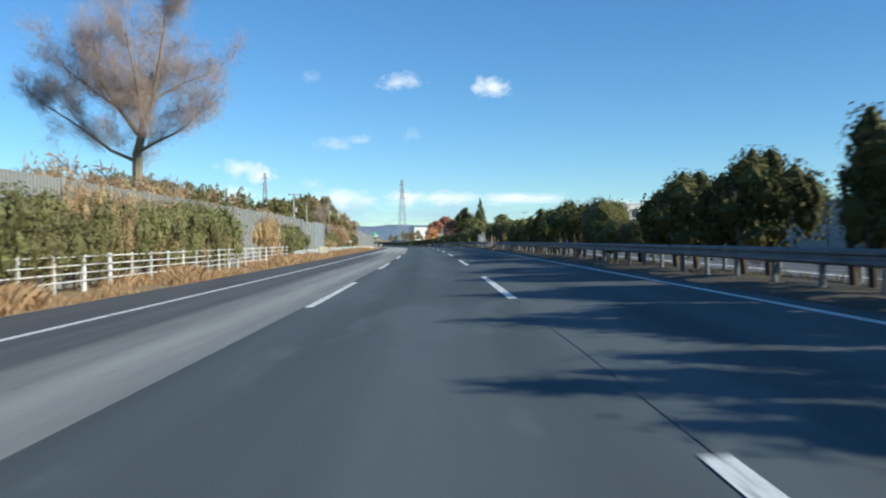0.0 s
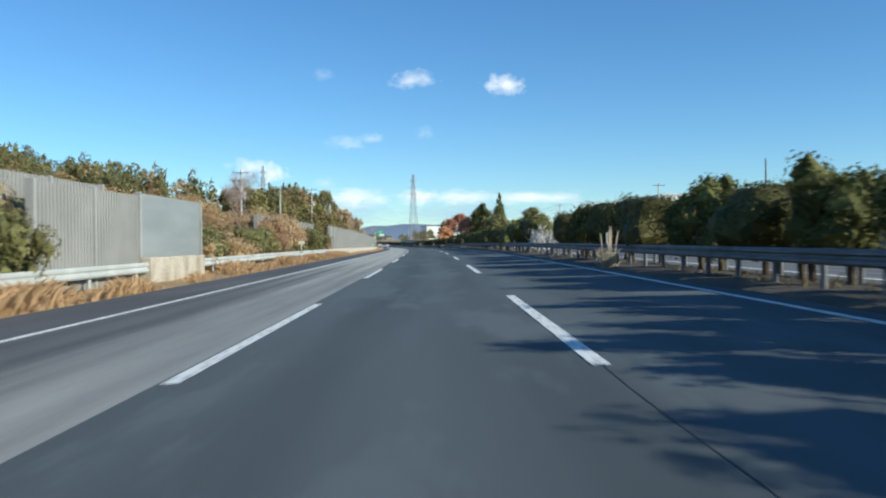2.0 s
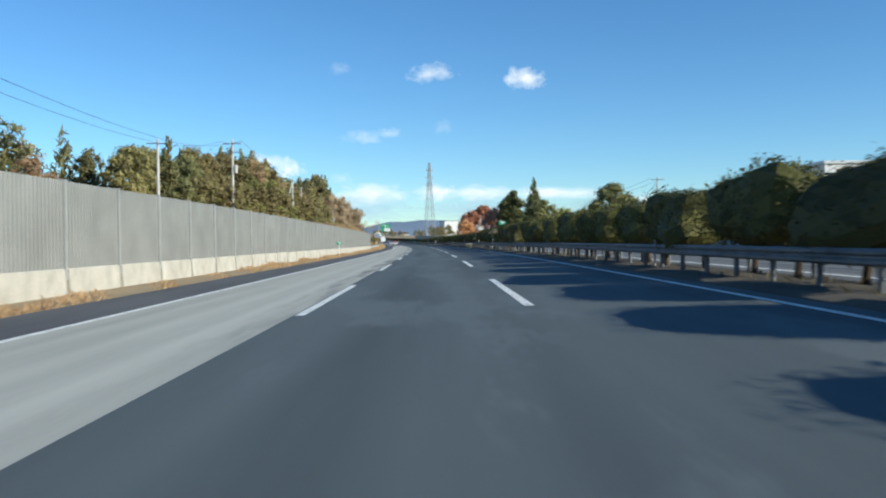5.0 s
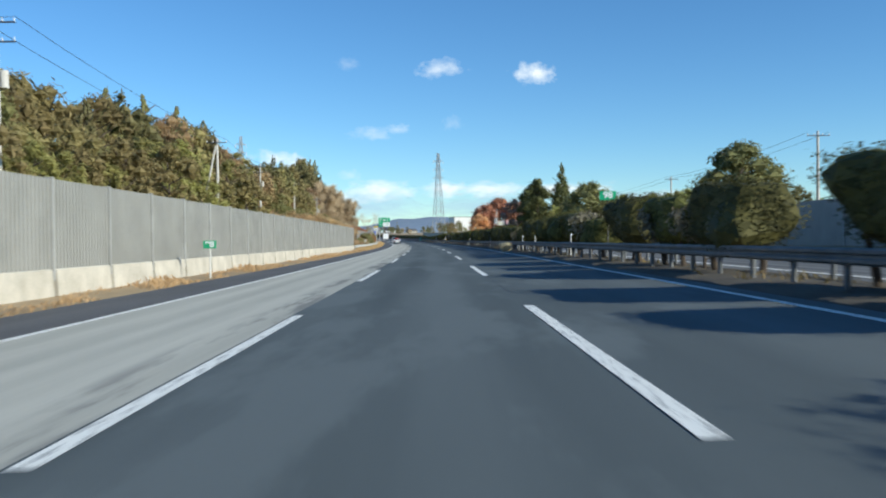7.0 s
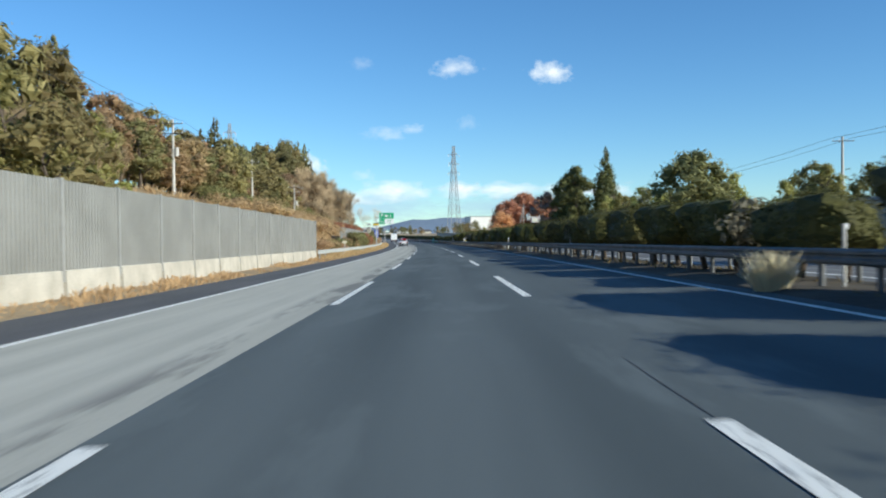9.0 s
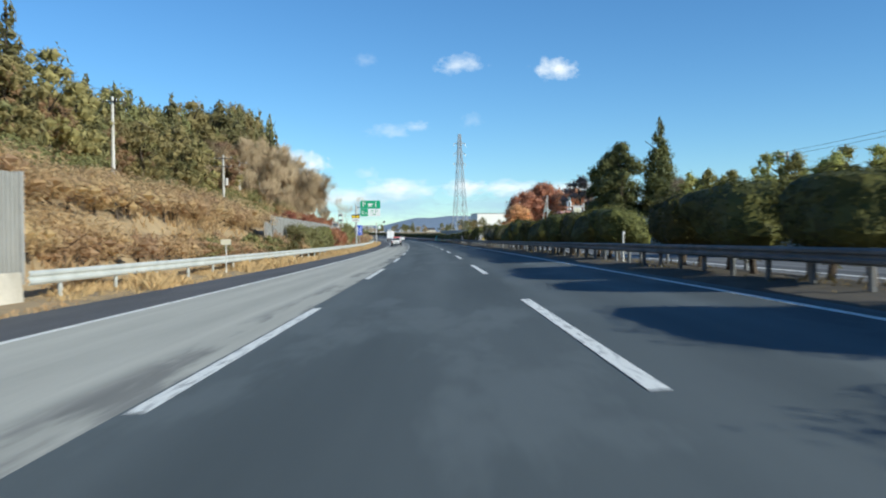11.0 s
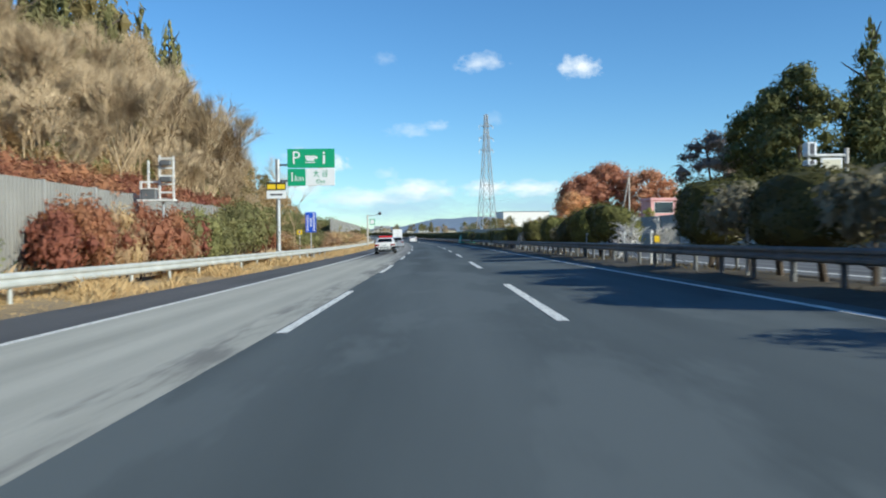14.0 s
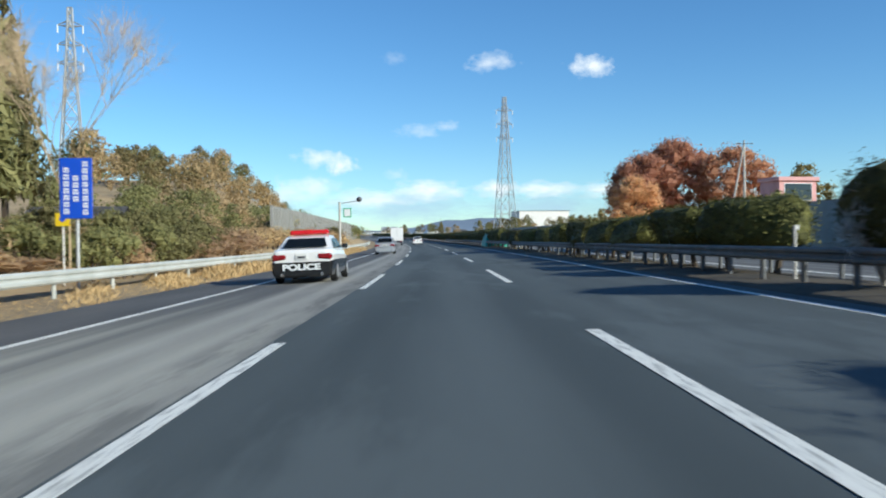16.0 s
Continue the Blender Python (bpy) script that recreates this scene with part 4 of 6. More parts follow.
for _ in range(84):
    s = rnd.uniform(372, 434)
    near = max(16.0, 0.49 * (s - 379) + 3.5)
    k = 1.25 if s > 392 else 1.0
    put(rnd.choice(BARES), s, -rnd.uniform(near, max(near + 2, 28.5)), turn=rnd.uniform(0, 360), size=k * rnd.uniform(0.8, 1.15))
for _ in range(34):
    s, d = rnd.uniform(300, 370), -rnd.uniform(24.5, 29)
    k = rnd.uniform(0.5, 0.78)
    put(rnd.choice(CEDARS + CEDARS + ROUNDS + DARKS + RUSTS[:1]), s, d, turn=rnd.uniform(0, 360), size=k, tall=k * 1.05)
for _ in range(4):
    put(rnd.choice(BARES), rnd.uniform(356, 372), -rnd.uniform(24.5, 27), turn=rnd.uniform(0, 360), size=rnd.uniform(0.7, 0.95))
for _ in range(44):
    far((SHRUBS[:1] + VINES)[rnd.randrange(5)], rnd.uniform(340, 430), -rnd.uniform(16.5, 26), turn=rnd.uniform(0, 360), size=rnd.uniform(1.0, 1.4), tall=rnd.uniform(0.8, 1.2), keep=2)
for _ in range(84):
    s = rnd.uniform(505, 715)
    far(rnd.choice(ROUNDS + RUSTS + RUSTS + DARKS), s, -rnd.uniform(38, 84), keep=3, turn=rnd.uniform(0, 360), size=rnd.uniform(0.75, 1.05))
for _ in range(60):
    s = rnd.uniform(452, 600)
    far((VINES + SHRUBS)[rnd.randrange(8)], s, -rnd.uniform(16, 34), keep=2, turn=rnd.uniform(0, 360), size=rnd.uniform(1.1, 2.0), tall=rnd.uniform(1.0, 1.8))

SAPLINGS = [make_bare(40 + i, 5.5, "low leafless brown tree on the slope behind the noise wall", 0.34, 4, 900, "bare_tree", 0.016, up=0.24) for i in range(2)]
for _ in range(46):
    s = rnd.uniform(366, 402)
    put(rnd.choice(SAPLINGS), s, -rnd.uniform(15.0, 24.0), turn=rnd.uniform(0, 360), size=rnd.uniform(0.75, 1.2))

# far side of the oncoming carriageway
TALL = make_conifer(9, 22.4, 9.5, 9000, L_GROVE, "tall pointed dark cedar rising above the grove")
put(TALL, 420.3, 47.2, turn=20, size=1.0, tall=1.04)
GROVE = [make_round(50 + i, 17, 9.5, 8000, L_GROVE, "dense dark evergreen tree in a roadside grove", "evergreen_tree", 0.32, 0.1, 1.5, 80) for i in range(2)]
for s, d, k in ((421, 40.0, 1.10), (428, 39.5, 1.02), (436, 40.5, 0.95), (443, 44, 0.85), (415, 50.5, 0.62)):
    put(GROVE[int(s) % 2], s, d, turn=s * 7, size=k, tall=k)
put(BARES[1], 395, 43.5, turn=80, size=1.25)
GREY = make_round(12, 12.0, 7.5, 2600, L_DULL, "dull reddish-brown half-bare tree beside the grove", "autumn_tree", 0.26, 0.15)
put(GREY, 433, 34.3, turn=50, size=1.1)
ORANGE = [make_round(60 + i, 16, 14, 9000, L_ORANGE, "large round tree with orange autumn leaves", "autumn_tree", 0.32, 0.08, 1.4, 100) for i in range(2)]
for s, d, k in ((526, 39, 0.90), (531, 46, 1.08), (522, 53, 0.95), (541, 43, 0.8), (517, 34.5, 0.62)):
    put(ORANGE[int(s) % 2], s, d, turn=s * 3, size=k, tall=k * 1.06)
DOMES = [make_round(70 + i, 10, 7.4, 6500, L_CEDAR, "broad dense evergreen tree with a rounded crown", "evergreen_tree", 0.24, 0.03, 1.3, 130) for i in range(2)]
put(DOMES[0], 229, 26.8, turn=40, size=1.06, tall=0.88)
put(DOMES[1], 291, 26.2, turn=10, size=1.14, tall=0.95)
for _ in range(20):
    put(rnd.choice(BAMBOO), rnd.uniform(240, 302), rnd.uniform(29.5, 35), turn=rnd.uniform(0, 360), size=rnd.uniform(0.6, 0.75), tall=rnd.uniform(0.66, 0.8))
for s, d, k in ((236, 30, 0.66), (301, 31, 0.62), (504, 56, 1.0)):
    put(DARKS[int(s) % 2] if s % 2 else ROUNDS[0], s, d, turn=s * 5, size=k * 1.1, tall=k)
for _ in range(44):
    s = rnd.uniform(300, 392)
    put(rnd.choice(BAMBOO), s, max(31.0, 0.47 * (s - 304) + 4.5) + 12 * rnd.random() ** 1.5, turn=rnd.uniform(0, 360), size=rnd.uniform(0.7, 0.95), tall=rnd.uniform(0.75, 1.1))
for n, s0, s1, d0, d1, k0, k1, kinds in ((22, 200, 290, 30, 60, 0.4, 0.62, BAMBOO + DARKS[:1]), (14, 60, 200, 52, 80, 0.4, 0.55, ROUNDS + DARKS),
                                          (22, 440, 600, 34, 70, 0.5, 0.7, BAMBOO + ROUNDS)):
    for _ in range(n):
        put(rnd.choice(kinds), rnd.uniform(s0, s1), rnd.uniform(d0, d1), turn=rnd.uniform(0, 360), size=rnd.uniform(k0, k1))
for _ in range(50):
    s = rnd.uniform(690, 1100)
    far(rnd.choice(RUSTS + DARKS + ROUNDS), s, rnd.choice((-1, 1)) * rnd.uniform(26, 90), turn=rnd.uniform(0, 360), size=rnd.uniform(0.4, 0.75))
for _ in range(40):
    s = rnd.uniform(520, 720)
    far((VINES + SHRUBS)[rnd.randrange(8)], s, -rnd.uniform(12, 26), turn=rnd.uniform(0, 360), size=rnd.uniform(1.2, 2.2), tall=rnd.uniform(0.9, 1.6))
for _ in range(44):
    s = rnd.uniform(620, 1300)
    far(rnd.choice(ROUNDS + RUSTS + DARKS + CEDARS), s, rnd.uniform(40, 260) * rnd.choice((-1, 1)), turn=rnd.uniform(0, 360), size=rnd.uniform(0.6, 0.95))
for _ in range(30):
    far(rnd.choice(ROUNDS + DARKS), rnd.uniform(860, 930), rnd.uniform(85, 150), turn=rnd.uniform(0, 360), size=rnd.uniform(0.8, 1.1))
FAR_NAMES = {"vine_thicket": ("bank_thicket", "mass of dry brown vines over the bank", "thicket"), "roadside_shrub": ("bank_scrub", "olive-green scrub on the bank", "scrub"), "woodland_tree": ("far_woods", "distant brown and olive winter woods", "woods"),
             "evergreen_tree": ("far_woods", "distant dark evergreen woods", "woods"), "cedar_tree": ("far_woods", "distant dark cedar woods", "woods")}
for (kind, mname), tris in FAR.items():
    q = np.concatenate(tris).astype(np.float32)
    nm, txt, cat = FAR_NAMES[kind]
    me = bpy.data.meshes.new(nm)
    me.vertices.add(len(q))
    me.vertices.foreach_set("co", q.ravel())
    me.loops.add(len(q))
    me.loops.foreach_set("vertex_index", np.arange(len(q), dtype=np.int32))
    me.polygons.add(len(q) // 3)
    me.polygons.foreach_set("loop_start", np.arange(0, len(q), 3, dtype=np.int32))
    me.materials.append(bpy.data.materials[mname])
    me.update(calc_edges=True)
    tagged(link(nm, me), txt, cat, kind="stuff")


def make_willow():
    """A large leafless willow: a leaning trunk, a few long limbs, branches along them and a haze of hanging twigs."""
    rnd, rng = random.Random(77), np.random.default_rng(77)
    ob = thing("willow_tree", Matrix(), "large leafless willow with wide spreading limbs on the bank", "tree", "bare trees")
    limbs = [([(-0.1, 0, -4.0), (0.0, 0.0, -1.0), (0.0, 0.1, 1.1), (0.3, 0.0, 2.2)], 0.40, 0.25), ([(0.2, 0, 2.1), (0.7, 0.3, 3.8), (1.1, 0.2, 5.6), (1.6, -0.3, 8.0)], 0.20, 0.05), ([(0.2, 0, 1.9), (-0.7, -0.5, 3.3), (-1.6, -0.6, 4.8), (-1.9, -0.2, 6.4)], 0.17, 0.04),
             ([(0, 0, 0.7), (-1.4, 0.4, 1.3), (-3.2, 0.9, 2.6), (-5.2, 1.0, 3.9)], 0.13, 0.03), ([(0.1, 0, 1.2), (1.3, -0.8, 1.6), (2.6, -1.2, 2.1), (3.6, -1.4, 3.1)], 0.11, 0.03), ([(-0.7, -0.5, 3.3), (-2.4, 0.6, 4.4), (-3.9, 0.8, 5.6)], 0.09, 0.03),
             ([(0.7, 0.3, 3.8), (2.0, 1.2, 4.8), (3.2, 1.2, 5.2)], 0.08, 0.02), ([(0.3, 0, 2.6), (0.5, -1.6, 4.6), (0.2, -2.0, 6.6)], 0.10, 0.03), ([(0.2, 0, 2.2), (-0.2, 1.8, 4.4), (-0.6, 2.3, 6.6)], 0.10, 0.03)]
    tips = []
    for pts, r0, r1 in limbs:
        k = len(pts)
        part("limb", poly_tube(bmesh.new(), pts, [0.8 * (r0 + (r1 - r0) * i / (k - 1)) for i in range(k)], 8), M_WILLOW, ob)
        for i in range(k - 1):
            a, b = Vector(pts[i]), Vector(pts[i + 1])
            for _ in range(int((b - a).length * (3 if pts[0][2] > -1 else 0))):
                p = a.lerp(b, rnd.random())
                d = ((b - a).normalized() * 0.6 + Vector((rnd.gauss(0, 0.55), rnd.gauss(0, 0.55), rnd.uniform(0.1, 0.9)))).normalized()
                tips.append((p, p + d * rnd.uniform(0.9, 2.1)))
    verts, faces = [], []
    for p, e in tips + [(e + Vector((0, 0, 0)), e + ((e - p).normalized() + Vector(rng.normal(size=3) * 0.6)).normalized() * rnd.uniform(0.6, 1.2)) for p, e in tips for _ in range(2)]:
        d = (e - p).normalized()
        u = d.orthogonal().normalized()
        w = d.cross(u)
        o = len(verts)
        for q, r in ((p, 0.013), (e, 0.005)):
            verts += [tuple(q + (u * math.cos(2.094 * i) + w * math.sin(2.094 * i)) * r) for i in range(3)]
        faces += [(o + i, o + (i + 1) % 3, o + 3 + (i + 1) % 3, o + 3 + i) for i in range(3)]
        tips.append((p, e)) if len(tips) < 420 else None
    tagged(link("branchwork", mesh_of("branchwork", verts, faces, M_WILLOW), ob), kind="stuff")
    tv = []
    for _ in range(42000):
        a, b = rnd.choice(tips)
        p = a.lerp(b, rnd.random() ** 0.4) + Vector(rng.normal(size=3) * 0.22)
        d = ((b - a).normalized() * 0.5 + Vector(rng.normal(size=3) * 0.6) + Vector((0, 0, 0.12))).normalized()
        side = d.orthogonal().normalized() * 0.0055
        e = p + d * rnd.uniform(0.3, 0.9)
        tv += [tuple(p - side), tuple(p + side), tuple(e)]
    tagged(link("twig_haze", mesh_of("twig_haze", tv, np.arange(len(tv)).reshape(-1, 3).tolist(), M_WILLOWTWIG), ob), kind="stuff")
    return ob


put(make_willow(), 30, -14.8, lie(30, -14.8) + 4.0, size=1.04)
tall_bare = make_bare(83, 9.0, "leafless tree with a pale haze of twigs on the brown bank", 0.34, 6, 3600, "bare_tree", 0.0035, 0.06, first=0.24, keep=(0.66, 0.86), up=0.22, material=M_WILLOWTWIG)
put(tall_bare, 88.6, -11.5, size=0.64, tall=0.74)
slim = make_bare(81, 9.6, "slender leafless tree with fine upright twigs beside the guardrail", 0.34, 5, 1500, "bare_tree", 0.005, 0.05, first=0.30, keep=(0.6, 0.8))
put(slim, 408.5, -12.3)


# plants that found no place
for o in WILD + BUSHES + LONG + FAR_BUSHES + PALE + SHRUBS + VINES + GREENS + REDS + CEDARS + ROUNDS + RUSTS + BAMBOO + DARKS + BARES + SAPLINGS + GROVE + ORANGE:
    if o.name not in PLACED:
        for q in list(o.children):
            bpy.data.objects.remove(q)
        bpy.data.objects.remove(o)

# ---- walls and rails ----
def noise_wall(s0, s1, d, z0, z1, label, pitch=4.0, ribs=True, base=0.0, material=None):
    """A wall of ribbed panels between upright posts, with a concrete plinth where base is its height."""
    w = thing("noise_wall", Matrix(), label, "noise wall", "noise walls", "structure")
    n = max(1, int(round((s1 - s0) / pitch)))
    step = (s1 - s0) / n
    for i in range(n):
        a, b = s0 + i * step + 0.07, s0 + (i + 1) * step - 0.07
        verts, faces = [], []
        k = int((b - a) / 0.215) if ribs else 1
        for j in range(k):
            q0, q1 = a + (b - a) * j / k, a + (b - a) * (j + 1) / k
            m0, m1 = q0 + (q1 - q0) * 0.25, q1 - (q1 - q0) * 0.25
            v, f = sweep(q0, q1, ((d - 0.05, z0 + base), (d, z0 + base), (d, z1), (d - 0.05, z1)), 9)
            o = len(verts)
            verts += v
            faces += [tuple(o + x for x in y) for y in f]
            if ribs:
                v, f = sweep(m0, m1, ((d, z0 + base), (d + 0.035, z0 + base), (d + 0.035, z1), (d, z1)), 9)
                o = len(verts)
                verts += v
                faces += [tuple(o + x for x in y) for y in f]
        link("panel", mesh_of("panel", verts, faces, material or M_WALL), w)
        if base:
            v, f = sweep(a + 0.05, b - 0.05, ((d - 0.25, z0 - 0.3), (d + 0.16, z0 - 0.3), (d + 0.10, z0 + base - 0.03), (d + 0.07, z0 + base), (d - 0.25, z0 + base)), 2)
            link("plinth", mesh_of("plinth", v, f, M_CONCRETE), w)
    for i in range(n + 1):
        q = s0 + i * step
        v, f = sweep(q - 0.06, q + 0.06, ((d - 0.12, z0 - 0.3 + base), (d + 0.10, z0 - 0.3 + base), (d + 0.10, z1 + 0.04), (d - 0.12, z1 + 0.04)), 1)
        link("post", mesh_of("post", v, f, M_WALLPOST), w)
    return w


LG = FALL * -7.6
noise_wall(-40, 62, -10.75, LG, 3.05, "grey ribbed noise wall behind shrubs and the pipe fence")
noise_wall(55, 63, -9.85, LG, 2.75, "grey ribbed noise wall on the verge")
noise_wall(63.1, 71.0, -9.85, LG, 2.86, "smooth grey noise wall panels at the wall's end", 7.9, False, 0.0, M_SMOOTHWALL)
noise_wall(91.5, 122, -11.4, LG, 3.0, "grey ribbed noise wall half hidden by vines and shrubs")
noise_wall(122, 275, -9.7, LG, 2.8, "long grey ribbed noise wall on a cream concrete plinth", 4.0, True, 0.68)
noise_wall(317, 319.4, -11.6, 0.1, 2.45, "low grey end panel of the noise wall", 2.4)
noise_wall(319.4, 379, -11.6, 0.1, 3.0, "grey ribbed noise wall behind green shrubs")
noise_wall(452, 640, -13.2, 0.6, 4.1, "long grey-brown noise wall along the far bank")
noise_wall(-60, 390.2, 24.2, 0.3, 3.3, "dark noise wall beyond the oncoming carriageway", 8.0, False)
noise_wall(411, 640, 24.2, 0.3, 3.3, "dark noise wall beyond the oncoming carriageway", 8.0, False)

BEAM = [(0.0, 0.0), (0.045, 0.05), (0.045, 0.11), (0.0, 0.155), (0.0, 0.195), (0.045, 0.24), (0.045, 0.30), (0.0, 0.35)]


def guardrail(s0, s1, d, z, side, material, label, group, gap=4.0, deep=1.0):
    """Corrugated steel beam on round posts; side: towards which side the beam faces."""
    g = thing("guardrail", Matrix(), label, "guardrail", group)
    top = z + 0.70
    prof = [(d + side * x, top - deep * (0.35 - h)) for x, h in BEAM] + [(d + side * (x - 0.012), top - deep * (0.35 - h)) for x, h in reversed(BEAM)]
    v, f = sweep(s0, s1, prof, 4.0)
    link("beam", mesh_of("beam", v, f, material), g)
    n = int((s1 - s0) / gap)
    for i in range(n):
        q = s0 + gap * (i + 0.5)
        a = W(q, d - side * 0.1, z - 0.2)
        bm = bmesh.new()
        tube(bm, (0, 0, 0), (0, 0, 0.9), 0.057, 0.057, 10)
        bmesh.ops.transform(bm, matrix=Matrix.Translation(a), verts=bm.verts)
        p = part("post", bm, material, g, smooth=False)
        bm = bmesh.new()
        box(bm, min(0, side * 0.1), max(0, side * 0.1), -0.035, 0.035, 0.62, 0.82)
        bmesh.ops.transform(bm, matrix=Matrix.Translation(a) @ Matrix.Rotation(heading(q), 4, "Z"), verts=bm.verts)
        part("bracket", bm, material, g)
    return g


for a in (48, 70.2, 92, 275, 295, 315, 335, 355, 375, 395, 415, 435, 455, 475, 495, 515, 535, 555, 575):
    b = {48: 64, 70.2: 92, 92: 121}.get(a, a + 20)
    guardrail(a, b, -9.5, LG, 1, M_RAIL, "pale weathered corrugated guardrail in dry grass", "roadside guardrails")
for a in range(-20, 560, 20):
    guardrail(a, a + 20, 6.65, 0.21, -1, M_SHADEZINC, "grey corrugated median guardrail, darkened for shade, on steel posts", "median guardrails", 2.0 if a < 420 else 4.0, 0.77)
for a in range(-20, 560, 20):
    guardrail(a, a + 20, 8.95, 0.12, 1, M_SHADEZINC, "grey guardrail in shade-darkened steel beside the oncoming carriageway", "median guardrails", 4.0, 0.77)


def pipe_fence(s0, s1, d, z):
    """Low fence of four pipes between posts."""
    g = thing("pipe_fence", Matrix(), "off-white pipe railing fence in dry grass", "fence", "roadside fences")
    for h in (0.30, 0.52, 0.74, 0.98):
        ring = [(d + 0.022 * math.cos(a), z + h + 0.022 * math.sin(a)) for a in np.linspace(0, 6.2832, 7)[:-1]]
        v, f = sweep(s0, s1, ring, 3.0)
        link("pipe", mesh_of("pipe", v, f, M_RAILPAINT, True), g)
    n = int((s1 - s0) / 2)
    for i in range(n + 1):
        bm = bmesh.new()
        wide = 0.09 if i % 4 == 0 else 0.03
        box(bm, -0.04, 0.04, -wide, wide, -0.3, 1.06, 0.01)
        bmesh.ops.transform(bm, matrix=at(s0 + 2 * i, d - 0.075, z), verts=bm.verts)
        part("post", bm, M_RAILPAINT, g)


for a in (-24, -6, 12, 30):
    pipe_fence(a, a + 18, -9.6, LG)
bm = bmesh.new()
box(bm, -0.25, 0.25, -4.1, 2.9, -0.3, 0.86, 0.04)
blk = part("concrete_block", bm, M_BLOCK)
blk.matrix_basis = at(67.0, -9.6, LG)
tagged(blk, "stained cream concrete block between the guardrails", "concrete block")

# ---- poles and wires ----
M_POLE = mat("concrete_pole", (0.42, 0.40, 0.36), (0.58, 0.56, 0.52), 0.8, 1.5, 30, 0.1)
M_DARKMETAL = plain("dark_metal", (0.10, 0.10, 0.11), 0.5, 0.6)
M_WHITE = plain("white_insulator", (0.75, 0.75, 0.73), 0.3)
M_WIRE = plain("black_cable", (0.02, 0.02, 0.022), 0.6)


def utility_pole(s, d, top, arms=2, brace=False, can=True):
    z = lie(s, d)
    h = top - z
    p = thing("utility_pole", at(s, d, z), "slender grey concrete utility pole with crossarms", "utility pole", "utility poles")
    part("shaft", tube(bmesh.new(), (0, 0, -0.5), (0, 0, h), 0.17, 0.10, 12), M_POLE, p, smooth=False)
    for i in range(arms):
        y = h - 0.4 - 0.9 * i
        arm = part("crossarm", box(bmesh.new(), -0.95, 0.95, -0.19, -0.11, y - 0.035, y + 0.035), M_DARKMETAL, p)
        for x in (-0.9, -0.35, 0.35, 0.9):
            part("insulator", tube(bmesh.new(), (x, -0.15, y + 0.035), (x, -0.15, y + 0.19), 0.038, 0.028, 8), M_WHITE, arm)
    if brace:
        part("brace_pole", tube(bmesh.new(), (-2.1, -0.1, -0.5), (-0.12, -0.1, h * 0.93), 0.13, 0.09, 10), M_POLE, p)
    if can:
        part("transformer", tube(bmesh.new(), (0.32, 0, h - 3.4), (0.32, 0, h - 2.6), 0.2, 0.2, 12), M_POLE, p)
    return p


POLES = [(134, -21.0, 9.7), (185, -24.0, 10.5), (196, -19.7, 11.7), (237.5, -19.5, 10.8), (285, -24.0, 12.6), (320, -23.5, 12.1), (351.3, -22.2, 10.7), (368.5, -23.8, 11.6), (385.4, -24.0, 11.6)]
for i, (s, d, top) in enumerate(POLES):
    utility_pole(s, d, top, 1 if i % 2 else 2, s == 237.5, i % 2 == 0)
POLES_R = [(228, 33, 9.9), (165, 36.7, 9.9), (279, 35.6, 9.8), (330, 32, 8.5), (473, 34.8, 11.6)]
for i, (s, d, top) in enumerate(POLES_R):
    utility_pole(s, d, top, 1, s == 473, False)
lone = thing("lamp_pole", at(92.5, 23.6, lie(92.5, 23.6)), "slender dark steel pole beyond the oncoming carriageway", "pole")
part("shaft", tube(bmesh.new(), (0, 0, -0.4), (0, 0, 6.1), 0.075, 0.05, 10), M_DARKMETAL, lone)
part("base_plate", box(bmesh.new(), -0.15, 0.15, -0.15, 0.15, -0.05, 0.04, 0.01), M_DARKMETAL, lone)


def cable(a, b, sag):
    c = bpy.data.curves.new("cable", "CURVE")
    c.dimensions, c.bevel_depth, c.bevel_resolution = "3D", 0.014, 1
    sp = c.splines.new("POLY")
    sp.points.add(12)
    for i in range(13):
        u = i / 12
        p = Vector(a).lerp(Vector(b), u)
        sp.points[i].co = (p.x, p.y, p.z - sag * 4 * u * (1 - u), 1)
    o = new("power_cable", c)
    c.materials.append(M_WIRE)
    return tagged(o, "thin black power cable between utility poles", "cable", "power cables")


for row in (POLES, POLES_R[:1] + POLES_R[2:4]):
    for (s, d, t1), (s2, d2, t2) in zip(row, row[1:]):
        for off in (-0.9, 0.9):
            cable(W(s, d + off, t1 - 0.12), W(s2, d2 + off, t2 - 0.12), 0.5)


